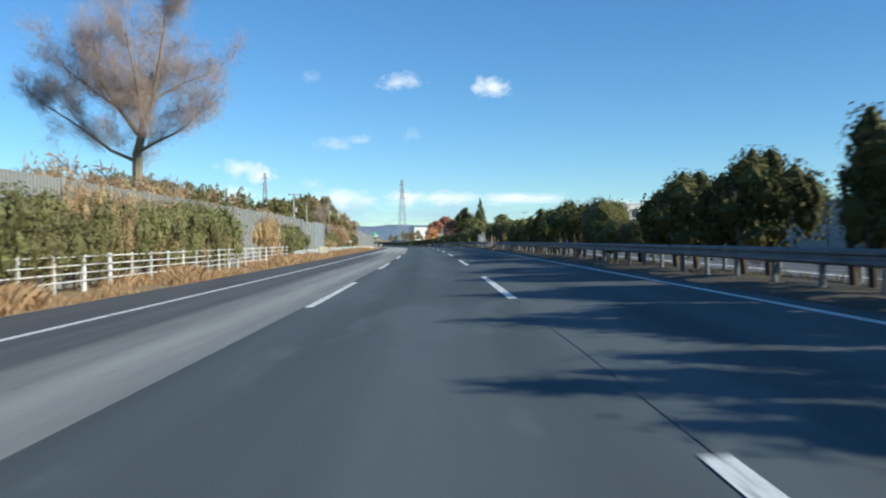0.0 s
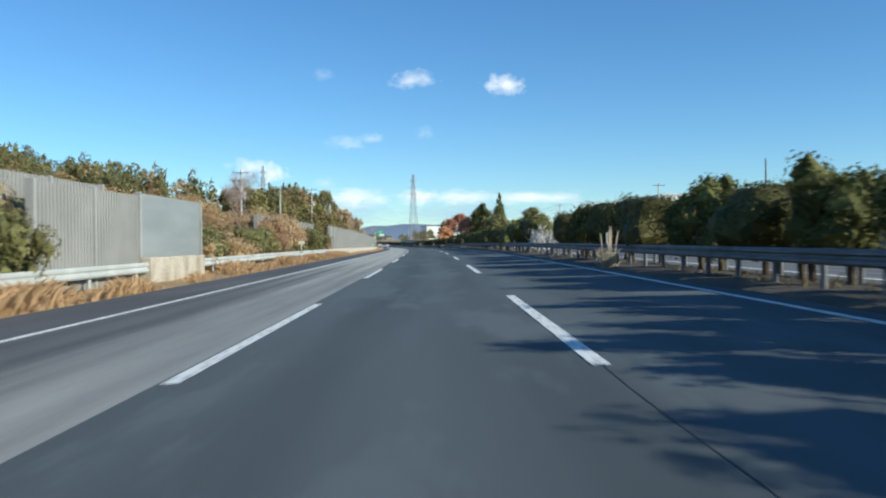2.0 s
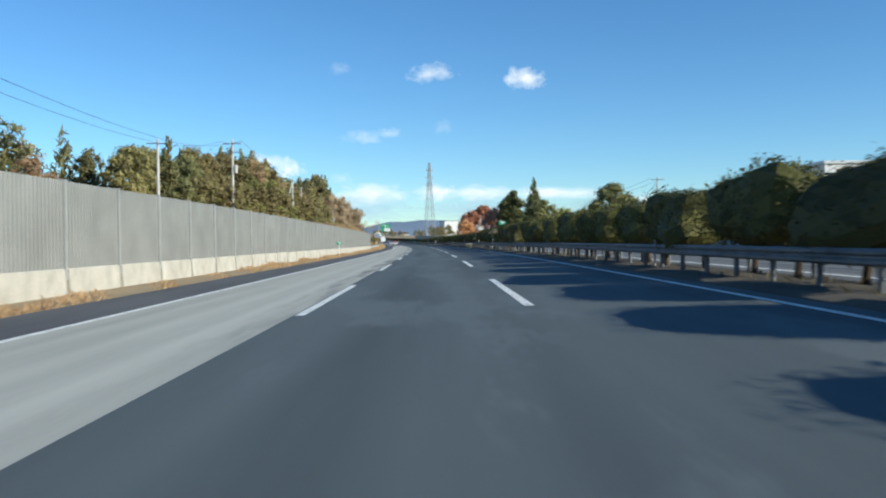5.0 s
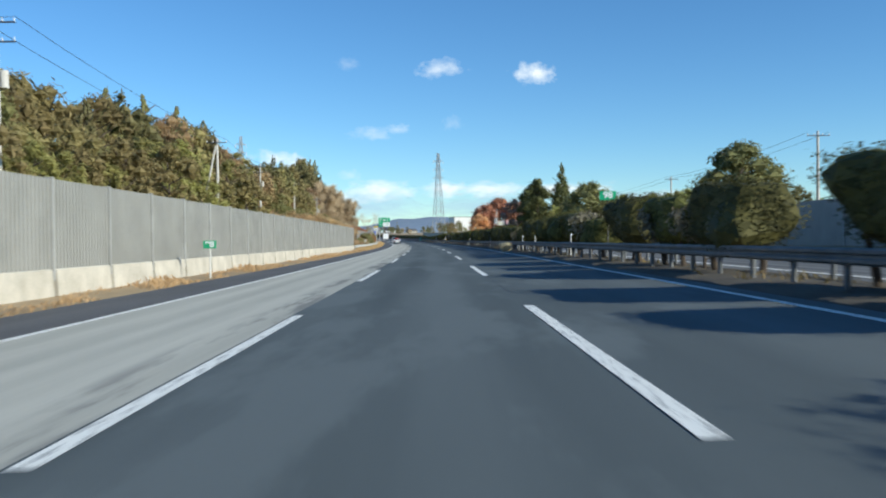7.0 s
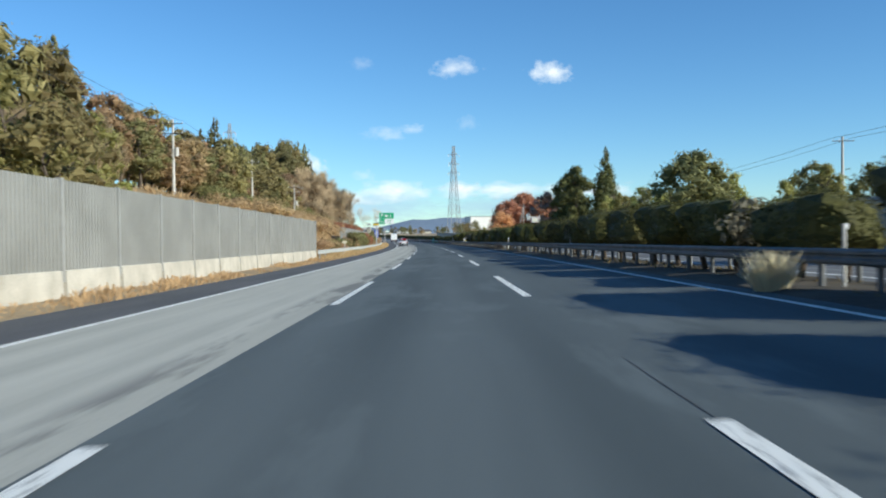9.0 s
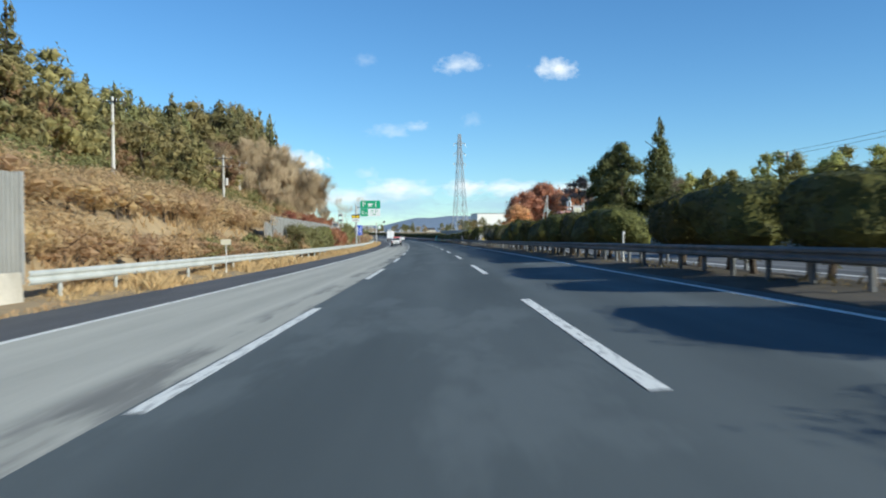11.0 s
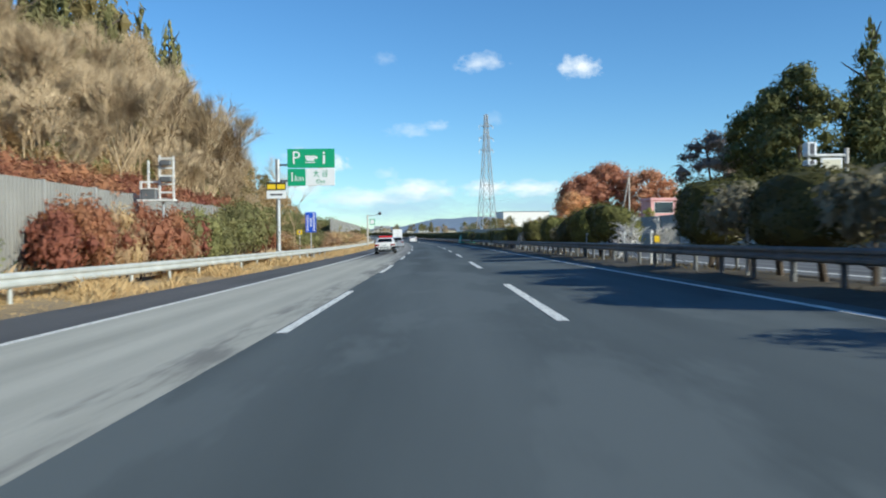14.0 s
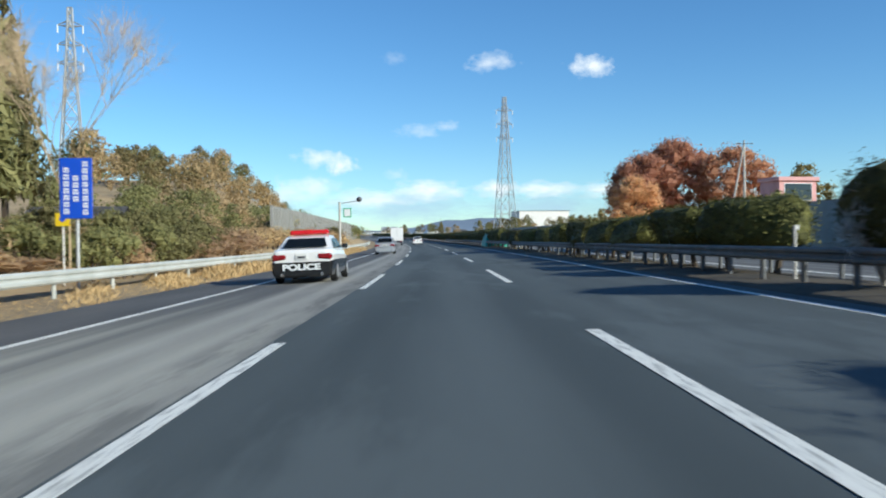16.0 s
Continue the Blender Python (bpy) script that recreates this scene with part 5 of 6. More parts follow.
def pylon(s, d, h, label):
    """Lattice transmission tower."""
    p = thing("transmission_tower", at(s, d, lie(s, d), 12), label, "transmission tower", "transmission towers")
    lv = [0, 0.16, 0.30, 0.42, 0.53, 0.63, 0.72, 0.80, 0.88, 0.95, 1.0]
    half = lambda u: h * (0.058 * (1 - u) ** 1.25 + 0.011)
    for a, b in ((1, 1), (1, -1), (-1, 1), (-1, -1)):
        bm = bmesh.new()
        poly_tube(bm, [(a * half(u), b * half(u), h * u) for u in lv], [0.17] * len(lv), 5)
        part("leg", bm, M_ZINC, p)
    bm = bmesh.new()
    for u, v in zip(lv, lv[1:]):
        c = ((1, 1), (1, -1), (-1, -1), (-1, 1))
        for i in range(4):
            (a, b), (e, f) = c[i], c[(i + 1) % 4]
            tube(bm, (a * half(u), b * half(u), h * u), (e * half(v), f * half(v), h * v), 0.09, 0.09, 4)
            tube(bm, (e * half(u), f * half(u), h * u), (a * half(v), b * half(v), h * v), 0.09, 0.09, 4)
            tube(bm, (a * half(v), b * half(v), h * v), (e * half(v), f * half(v), h * v), 0.08, 0.08, 4)
    part("lattice", bm, M_ZINC, p)
    for u in (0.70, 0.80, 0.90):
        r = h * 0.062
        arm = part("crossarm", tube(bmesh.new(), (-r, 0, h * u + 0.3), (r, 0, h * u + 0.3), 0.08, 0.08, 5), M_ZINC, p)
        for sgn in (-1, 1):
            for y in (-1, 1):
                part("strut", tube(bmesh.new(), (0, y * half(u), h * u), (sgn * r, 0, h * u + 0.3), 0.08, 0.06, 4), M_ZINC, arm)
                part("strut", tube(bmesh.new(), (0, y * half(u + 0.03), h * (u + 0.035)), (sgn * r, 0, h * u + 0.3), 0.07, 0.06, 4), M_ZINC, arm)
            part("insulator", tube(bmesh.new(), (sgn * r, 0, h * u + 0.3), (sgn * r, 0, h * u - 1.2), 0.13, 0.13, 6), M_WHITE, arm)
    return p


pylon(704, 43.3, 52.6, "tall grey steel lattice transmission tower beyond the road")
pylon(555.5, -67.6, 47.4 - lie(555.5, -67.6), "grey steel lattice transmission tower behind the wooded hill")

# ---- sky and distance ----
M_CLOUD, ct, cb = nodes_of("cloud")
cn, cl = ct.nodes, ct.links
ctc, cno, cgr, cmul, cramp = cn.new("ShaderNodeTexCoord"), cn.new("ShaderNodeTexNoise"), cn.new("ShaderNodeTexGradient"), cn.new("ShaderNodeMath"), cn.new("ShaderNodeValToRGB")
oi, off = cn.new("ShaderNodeObjectInfo"), cn.new("ShaderNodeVectorMath")
off.operation = "ADD"
comb = cn.new("ShaderNodeMapping")
comb.inputs["Scale"].default_value = (1.9, 1.0, 1.15)
cl.new(ctc.outputs["Object"], off.inputs[0])
sc = cn.new("ShaderNodeVectorMath")
sc.operation = "SCALE"
sc.inputs[0].default_value = (37, 11, 53)
cl.new(oi.outputs["Random"], sc.inputs["Scale"]), cl.new(sc.outputs[0], off.inputs[1])
cl.new(off.outputs[0], comb.inputs[0]), cl.new(comb.outputs[0], cno.inputs[0])
cno.inputs["Scale"].default_value, cno.inputs["Detail"].default_value, cno.inputs["Roughness"].default_value = 1.3, 7, 0.58
cgr.gradient_type = "SPHERICAL"
cl.new(ctc.outputs["Object"], cgr.inputs[0])
cmul.operation = "MULTIPLY_ADD"
cmul.inputs[1].default_value = 1.5
sub = cn.new("ShaderNodeMath")
sub.operation = "ADD"
sub.inputs[1].default_value = -0.95
thin = cn.new("ShaderNodeMath")
thin.operation = "MULTIPLY"
cl.new(cno.outputs[0], cmul.inputs[0]), cl.new(cgr.outputs[0], sub.inputs[0]), cl.new(sub.outputs[0], cmul.inputs[2])
cramp.color_ramp.elements[0].position, cramp.color_ramp.elements[1].position = 0.08, 0.78
cl.new(cmul.outputs[0], cramp.inputs[0])
cem, ctr, cmx = cn.new("ShaderNodeEmission"), cn.new("ShaderNodeBsdfTransparent"), cn.new("ShaderNodeMixShader")
# the cards shine by themselves, white as cloud and grey-blue as haze
cem.inputs[1].default_value = 0.92
cl.new(oi.outputs["Color"], cem.inputs[0])
cl.new(cramp.outputs[0], thin.inputs[0]), cl.new(oi.outputs["Alpha"], thin.inputs[1]), cl.new(thin.outputs[0], cmx.inputs[0]), cl.new(ctr.outputs[0], cmx.inputs[1]), cl.new(cem.outputs[0], cmx.inputs[2])
cl.new(cmx.outputs[0], cn["Material Output"].inputs[0])
CLOUD_ME = mesh_of("cloud", [(-1, 0, -1), (1, 0, -1), (1, 0, 1), (-1, 0, 1)], [(0, 1, 2, 3)], M_CLOUD)


def cloud(across, up, w, h, thick=1.0, tint=(0.95, 0.96, 1.0), far=4700.0):
    """A glowing card of cloud and low haze by its bearing to the right of north and its height, in degrees, and its
    half sizes in degrees.
    """
    a, e = radians(across), radians(up)
    o = link("cloud", CLOUD_ME)
    o.matrix_basis = Matrix.Translation((far * math.sin(a), far * math.cos(a), far * math.tan(e))) @ Matrix.Rotation(-a, 4, "Z") @ Matrix.Diagonal((far * math.tan(radians(w)), 1, far * math.tan(radians(h)), 1))
    o.visible_shadow = False
    o.color = (*tint, thick)
    return tagged(o, "self-lit sky card of small white fair-weather cloud and low grey-blue haze", "cloud", "clouds", "structure")


CLOUDS = [(3.7, 10.2, 2.0, 1.0, 0.95), (-2.2, 10.6, 2.2, 0.9, 0.6), (-8.1, 10.9, 1.2, 0.6, 0.16), (-6.7, 6.6, 1.9, 0.6, 0.34), (-5.0, 6.9, 1.3, 0.5, 0.34), (-1.5, 7.2, 1.0, 0.7, 0.16), (-11.3, 4.6, 1.4, 1.0, 1.0), (-8.0, 4.0, 1.2, 0.5, 0.25),
          (-6.0, 3.0, 3.6, 1.0, 0.95), (-2.0, 3.1, 2.4, 0.8, 0.95), (5.6, 2.9, 5.0, 0.8, 0.85), (1.0, 3.0, 3.4, 0.8, 0.85), (-9.5, 2.5, 4.0, 0.9, 0.7), (11.5, 2.4, 4.0, 0.6, 0.45), (-13.5, 3.2, 3.0, 1.1, 0.75), (-17.0, 2.6, 5.0, 1.1, 0.6),
          (-12.6, 5.0, 2.2, 0.9, 0.7), (8.0, 1.4, 7.0, 0.7, 0.3)]
for c in CLOUDS:
    cloud(*c)
# grey-blue haze beneath the low cloud bank, painted as tinted glowing cards
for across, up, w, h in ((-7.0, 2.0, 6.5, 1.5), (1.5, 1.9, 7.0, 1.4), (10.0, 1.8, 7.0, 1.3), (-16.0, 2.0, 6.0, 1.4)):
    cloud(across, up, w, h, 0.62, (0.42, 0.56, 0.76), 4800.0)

# distance haze is put into the hills' blue-grey colour
M_HAZYHILL = mat("far_hill", (0.17, 0.23, 0.31), (0.23, 0.29, 0.36), 1.0, 0.004, 0.05, 0.0)
verts, faces = [], []
N = 120
for i in range(N + 1):
    a = radians(-60 + 120 * i / N)
    hh = 70 + 45 * noise.noise(Vector((i * 0.11, 0, 5))) + 18 * noise.noise(Vector((i * 0.5, 0, 9)))
    for r, z in ((3600, -5), (3800, hh), (4000, -5)):
        verts.append((r * math.sin(a), r * math.cos(a), z))
for i in range(N):
    for j in range(2):
        faces.append((3 * i + j, 3 * i + j + 1, 3 * i + j + 4, 3 * i + j + 3))
hills = link("backdrop_hills", mesh_of("backdrop_hills", verts, faces, M_HAZYHILL, True))
tagged(hills, "low wooded hills on the horizon, coloured blue-grey for haze", "hills", kind="structure")


# ---- dry grass ----
def grass(name, s0, s1, d0, d1, n, tall, material, label, seed, wide=0.012):
    rng = np.random.default_rng(seed)
    s, d = s0 + (s1 - s0) * rng.random(n), d0 + (d1 - d0) * rng.random(n)
    a = np.interp(s, SG, _turn)
    x, y, z = np.interp(s, SG, _cx) + d * np.cos(a), np.interp(s, SG, _cy) + d * np.sin(a), np.interp(s, SG, _cz)
    z = z + np.array([lie(p, q) for p, q in zip(s, d)]) - 0.02
    patch = np.clip(0.35 + 0.5 * np.sin(s * 0.31 + 3 * np.sin(s * 0.07)) + 0.4 * np.sin(d * 2.3 + s * 0.9) + 0.3 * rng.random(n), 0.12, 1.2)
    h = tall * patch * (0.5 + 0.9 * rng.random(n))
    t = rng.random(n) * 6.2832
    wx, wy = np.cos(t) * wide * 1.8, np.sin(t) * wide * 1.8
    lx, ly = rng.normal(size=n) * h * 0.45, rng.normal(size=n) * h * 0.45
    q = np.stack([np.stack([x - wx, y - wy, z], 1), np.stack([x + wx, y + wy, z], 1), np.stack([x + lx * 0.4 + wx * 0.7, y + ly * 0.4 + wy * 0.7, z + h * 0.6], 1), np.stack([x + lx, y + ly, z + h], 1)], 1).reshape(-1, 3)
    me = bpy.data.meshes.new(name)
    me.from_pydata(q.tolist(), [], np.arange(4 * n).reshape(-1, 4).tolist())
    me.materials.append(material)
    return tagged(link(name, me), label, "grass", kind="stuff")


grass("dry_grass", -25, 125, -10.4, -7.7, 36000, 0.40, L_GRASS, "tufted golden dry grass along the guardrail", 1, 0.010)
grass("dry_grass", 125, 275, -9.6, -7.7, 10000, 0.20, L_GRASS, "thin golden dry grass at the foot of the noise wall", 2, 0.014)
grass("dry_grass", 275, 500, -10.6, -7.7, 44000, 0.34, L_GRASS, "golden dry grass under the guardrail", 3, 0.010)
L_WEED = leaf_mat("median_weed", (0.10, 0.10, 0.035), (0.36, 0.28, 0.13), rough=0.8, glow=0.25)
grass("median_grass", -20, 480, 6.3, 9.0, 15000, 0.17, L_WEED, "sparse weeds and dead grass in the median", 4, 0.012)
grass("bank_grass", -25, 122, -24, -13.6, 18000, 0.5, L_BROWN, "brown dead grass on the bank", 5, 0.03)
grass("bank_grass", 275, 400, -26, -10.8, 20000, 0.5, L_BROWN, "brown dead grass on the cut slope", 6, 0.03)
L_PAMPAS = leaf_mat("pampas_straw", (0.46, 0.38, 0.25), (0.78, 0.70, 0.54), rough=0.8, glow=0.4)
for s, d, k, n, stalks in ((218.7, 5.75, 0.75, 420, 0), (59.8, 5.8, 0.7, 150, 6)):
    ob = thing("grass_tuft", at(s, d, lie(s, d)), "tall pale tuft of dead pampas grass", "grass tuft")
    rng = np.random.default_rng(int(s))
    verts, faces = [], []
    for i in range(n):
        a, r = rng.random() * 6.28, rng.random() * 0.24
        stalk = i < stalks
        h = k * (1.6 + 0.35 * rng.random() if stalk else 0.35 + 0.65 * rng.random())
        out = r + (0.35 if stalk else 0.4) * rng.random()
        lx, ly, x, y = math.cos(a) * out, math.sin(a) * out, math.cos(a) * r, math.sin(a) * r
        w = 0.012 if stalk else 0.006
        o = len(verts)
        for e, u, b in ((0.0, 0.0, w), (0.45, 0.55, w), (0.8, 0.85, 2.0 * w if stalk else w * 0.8), (1.0, 1.0, w * 0.4)):
            px, py = x + (lx - x) * e, y + (ly - y) * e
            verts += [(px - b, py, h * u - 0.05), (px + b, py, h * u - 0.05), (px, py + b, h * u - 0.05)]
        for j in range(3):
            for m in range(3):
                faces.append((o + 3 * j + m, o + 3 * j + (m + 1) % 3, o + 3 * j + 3 + (m + 1) % 3, o + 3 * j + 3 + m))
    link("tuft", mesh_of("tuft", verts, faces, L_PAMPAS), ob)

# ---- signs ----
M_GREEN = plain("sign_green", (0.014, 0.34, 0.155), 0.45)
M_BLUE = plain("sign_blue", (0.012, 0.085, 0.60), 0.4)
M_SIGNWHITE = plain("sign_white", (0.78, 0.80, 0.80), 0.45)
M_YELLOW = plain("sign_yellow", (0.80, 0.56, 0.02), 0.45)
M_BLACK = plain("sign_black", (0.015, 0.015, 0.016), 0.5)
M_CREAM = plain("sign_cream", (0.70, 0.66, 0.50), 0.5)
M_TEAL = mat("teal_tarpaulin", (0.02, 0.26, 0.20), (0.05, 0.40, 0.31), 0.6, 1.5, 12, 0.4)


def text_mesh(body, size, material, depth=0.004, bold=0.0):
    """Lettering as a mesh in the x-z plane, read from -y, centred on its base point."""
    c = bpy.data.curves.new("lettering", "FONT")
    c.body, c.size, c.align_x, c.align_y, c.extrude = body, size, "CENTER", "CENTER", depth
    c.offset = bold
    o = bpy.data.objects.new("lettering", c)
    scene.collection.objects.link(o)
    me = bpy.data.meshes.new_from_object(o.evaluated_get(bpy.context.evaluated_depsgraph_get()))
    bpy.data.objects.remove(o)
    me.transform(Matrix.Rotation(radians(90), 4, "X"))
    me.materials.clear()
    me.materials.append(material)
    return me


def letter(body, size, material, parent, x, y, z, stretch=1.0, bold=0.0):
    me = text_mesh(body, size, material, bold=bold)
    return link("lettering", me, parent, Matrix.Translation((x, y, z)) @ Matrix.Diagonal((stretch, 1, 1, 1)))


# parking-area sign: green board with a white name board, on a single post
z0 = LG
sg = thing("parking_sign", at(384, -9.6, z0) @ Matrix.Diagonal((0.9, 1, 1, 1)), "green parking-area guide sign one kilometre ahead on a grey post", "road sign")
part("post", tube(bmesh.new(), (0, 0, -0.3), (0, 0, 6.5), 0.16, 0.15, 14), M_ZINC, sg)
for z in (6.15, 5.15):
    part("bracket", tube(bmesh.new(), (0, 0, z), (1.0, 0, z), 0.06, 0.06, 8), M_DARKMETAL, sg)
b1 = part("board", box(bmesh.new(), 0.7, 4.0, -0.1, -0.05, 5.95, 7.15, 0.01), M_GREEN, sg, "green board with white parking, cup and information signs")
letter("P", 1.15, M_SIGNWHITE, b1, 1.3, -0.106, 6.55)
letter("i", 1.2, M_SIGNWHITE, b1, 3.25, -0.106, 6.55, 1.5)
bm = bmesh.new()
for z, w0, w1 in ((6.60, 0.30, 0.36), (6.48, 0.25, 0.30), (6.38, 0.17, 0.25)):
    box(bm, 2.3 - w1, 2.3 + w1, -0.112, -0.102, z, z + 0.115)
box(bm, 2.62, 2.80, -0.112, -0.102, 6.52, 6.68)
box(bm, 1.95, 2.65, -0.112, -0.102, 6.26, 6.32)
part("cup_symbol", bm, M_SIGNWHITE, b1)
b2 = part("distance_board", box(bmesh.new(), 0.7, 1.95, -0.1, -0.05, 4.82, 5.90, 0.01), M_GREEN, sg)
letter("1", 0.85, M_SIGNWHITE, b2, 1.02, -0.106, 5.36, 1.1)
letter("km", 0.52, M_SIGNWHITE, b2, 1.52, -0.106, 5.28)
b3 = part("name_board", box(bmesh.new(), 1.97, 4.0, -0.1, -0.05, 4.82, 5.90, 0.01), M_SIGNWHITE, sg)
letter("大 谷", 0.48, M_GREEN, b3, 3.0, -0.106, 5.55)
letter("Oya", 0.36, M_GREEN, b3, 3.0, -0.106, 5.08)
b4 = part("warning_plate", box(bmesh.new(), -0.75, 0.6, -0.24, -0.2, 4.55, 5.05, 0.01), M_BLACK, sg)
for x in (-0.70, -0.03):
    part("yellow_field", box(bmesh.new(), x, x + 0.58, -0.25, -0.242, 4.62, 4.92), M_YELLOW, b4)
b5 = part("notice_plate", box(bmesh.new(), -0.75, 0.6, -0.24, -0.2, 4.02, 4.53, 0.01), M_SIGNWHITE, sg)
part("writing_bar", box(bmesh.new(), -0.5, 0.35, -0.247, -0.242, 4.22, 4.32), M_BLACK, b5)

bs = thing("blue_sign", at(404, -10.2, z0 + 0.27), "blue upright notice board with white vertical writing on a post", "road sign")
part("post", tube(bmesh.new(), (0, 0, -0.6), (0, 0, 3.2), 0.05, 0.05, 12), M_ZINC, bs)
bb = part("board", box(bmesh.new(), -0.46, 0.46, -0.09, -0.055, 1.80, 3.52, 0.01), M_BLUE, bs)
for x, zt, n in ((0.27, 3.42, 8), (0.0, 3.02, 4), (-0.27, 3.25, 7)):
    for i in range(n):
        z = zt - 0.195 * i
        bm = bmesh.new()
        box(bm, x - 0.075, x + 0.075, -0.097, -0.091, z - 0.05, z)
        box(bm, x - 0.075, x - 0.02, -0.097, -0.091, z - 0.15, z - 0.065)
        box(bm, x + 0.01, x + 0.075, -0.097, -0.091, z - 0.15, z - 0.065)
        part("writing_bar", bm, M_SIGNWHITE, bb)
ys = thing("marker_sign", at(406, -11.45, z0 + 0.15), "small yellow marker sign on a thin post", "road sign")
part("post", tube(bmesh.new(), (0, 0, -0.3), (0, 0, 1.9), 0.03, 0.03, 8), M_RAILPAINT, ys)
part("board", box(bmesh.new(), -0.22, 0.22, -0.05, -0.03, 1.75, 2.15), M_YELLOW, ys)
part("disc", tube(bmesh.new(), (0, -0.05, 1.97), (0, -0.062, 1.97), 0.09, 0.09, 14), M_BLUE, ys)

km = thing("kilometre_sign", at(189, -8.25, z0), "small green kilometre marker on a thin white post", "road sign")
part("post", tube(bmesh.new(), (0, 0, -0.2), (0, 0, 1.1), 0.03, 0.03, 8), M_RAILPAINT, km)
kb = part("board", box(bmesh.new(), -0.25, 0.25, -0.06, -0.035, 1.10, 1.40, 0.006), M_GREEN, km)
letter("98", 0.31, M_SIGNWHITE, kb, 0, -0.068, 1.25, 1.1, 0.008)
for s in (96, 293):
    o = thing("marker_plate", at(s, -9.0, z0), "small cream plate on a post behind the guardrail", "road sign", "marker plates")
    part("post", tube(bmesh.new(), (0, 0, -0.2), (0, 0, 1.25), 0.025, 0.025, 8), M_RAILPAINT, o)
    part("plate", box(bmesh.new(), -0.22, 0.22, -0.05, -0.03, 1.22, 1.46, 0.006), M_CREAM, o)

tc = thing("traffic_counter", at(363.0, -10.4, z0), "white steel ladder frame with instrument boxes on a post", "instrument post")
part("post", tube(bmesh.new(), (0.0, 0, -0.3), (0.0, 0, 3.0), 0.06, 0.05, 10), M_ZINC, tc)
part("platform", box(bmesh.new(), -0.95, 0.48, -0.22, 0.22, 2.96, 3.03), M_RAILPAINT, tc)
for x, top in ((-0.85, 3.75), (-0.55, 4.55), (-0.12, 4.75), (0.42, 4.7)):
    part("upright", box(bmesh.new(), x - 0.035, x + 0.035, -0.05, 0.02, 3.03, top), M_RAILPAINT, tc)
for z in (3.3, 3.62, 3.95, 4.25, 4.62):
    part("rung", box(bmesh.new(), -0.085, 0.385, -0.045, 0.0, z - 0.035, z + 0.035), M_RAILPAINT, tc)
part("rung", box(bmesh.new(), -0.815, -0.155, -0.045, 0.0, 3.68, 3.74), M_RAILPAINT, tc)
bx = part("instrument_box", box(bmesh.new(), -0.80, -0.22, -0.24, 0.10, 3.03, 3.42, 0.03), M_SHADEZINC, tc)
part("lid", box(bmesh.new(), -0.83, -0.19, -0.27, 0.13, 3.42, 3.46), M_RAILPAINT, bx)
for z in (3.70, 4.34):
    part("sensor_box", box(bmesh.new(), -0.07, 0.37, -0.24, -0.06, z, z + 0.2, 0.03), M_SHADEZINC, tc)

lp = thing("camera_post", at(464, -8.6, z0), "grey post with a lamp arm and a square sign", "lamp post")
part("post", tube(bmesh.new(), (0, 0, -0.3), (0, 0, 5.1), 0.13, 0.11, 12), M_POLE, lp)
part("arm", tube(bmesh.new(), (0, 0, 4.95), (1.75, 0, 5.2), 0.05, 0.04, 8), M_ZINC, lp)
bm = bmesh.new()
bmesh.ops.create_icosphere(bm, subdivisions=2, radius=0.27, matrix=Matrix.Translation((1.9, 0, 5.35)))
part("lamp", bm, M_DARKMETAL, lp)
qb = part("square_sign", box(bmesh.new(), 0.35, 1.15, -0.1, -0.05, 3.6, 4.5, 0.02), M_GREEN, lp)
part("field", box(bmesh.new(), 0.45, 1.05, -0.108, -0.102, 3.7, 4.4), M_SIGNWHITE, qb)

gr = thing("median_sign", at(190.6, 7.4, 0.2), "small green kilometre marker on a tall post in the median", "road sign")
part("post", tube(bmesh.new(), (0, 0, -0.3), (0, 0, 2.7), 0.022, 0.022, 8), M_DARKMETAL, gr)
gb = part("board", box(bmesh.new(), -0.34, 0.34, -0.06, -0.035, 2.42, 2.78, 0.006), M_GREEN, gr)
letter("98", 0.35, M_SIGNWHITE, gb, 0, -0.068, 2.62, 1.1, 0.008)
gt = thing("sign_gantry", at(377, 23.15, 0.5), "white cantilever post with two camera boxes and a framed panel", "sign gantry")
part("post", tube(bmesh.new(), (0, 0, -0.3), (0, 0, 5.45), 0.13, 0.12, 12), M_POLE, gt)
part("arm", tube(bmesh.new(), (0, 0, 5.05), (-2.0, 0, 5.05), 0.085, 0.085, 10), M_RAILPAINT, gt)
for z0_, z1_ in ((4.45, 4.78), (5.0, 5.75)):
    cb_ = part("camera_box", box(bmesh.new(), -2.4, -1.85, -0.45, 0.2, z0_, z1_, 0.05), M_SIGNWHITE, gt)
    part("lens", box(bmesh.new(), -2.25, -2.0, -0.458, -0.45, z0_ + 0.08, z1_ - 0.08), M_DARKMETAL, cb_)
part("bracket", box(bmesh.new(), -2.18, -2.06, -0.06, 0.06, 4.78, 5.0), M_POLE, gt)
pn = part("panel", box(bmesh.new(), -1.5, -0.3, -0.15, -0.05, 4.05, 4.9, 0.02), M_SIGNWHITE, gt)
part("field", box(bmesh.new(), -1.4, -0.4, -0.158, -0.152, 4.15, 4.8), M_CREAM, pn)

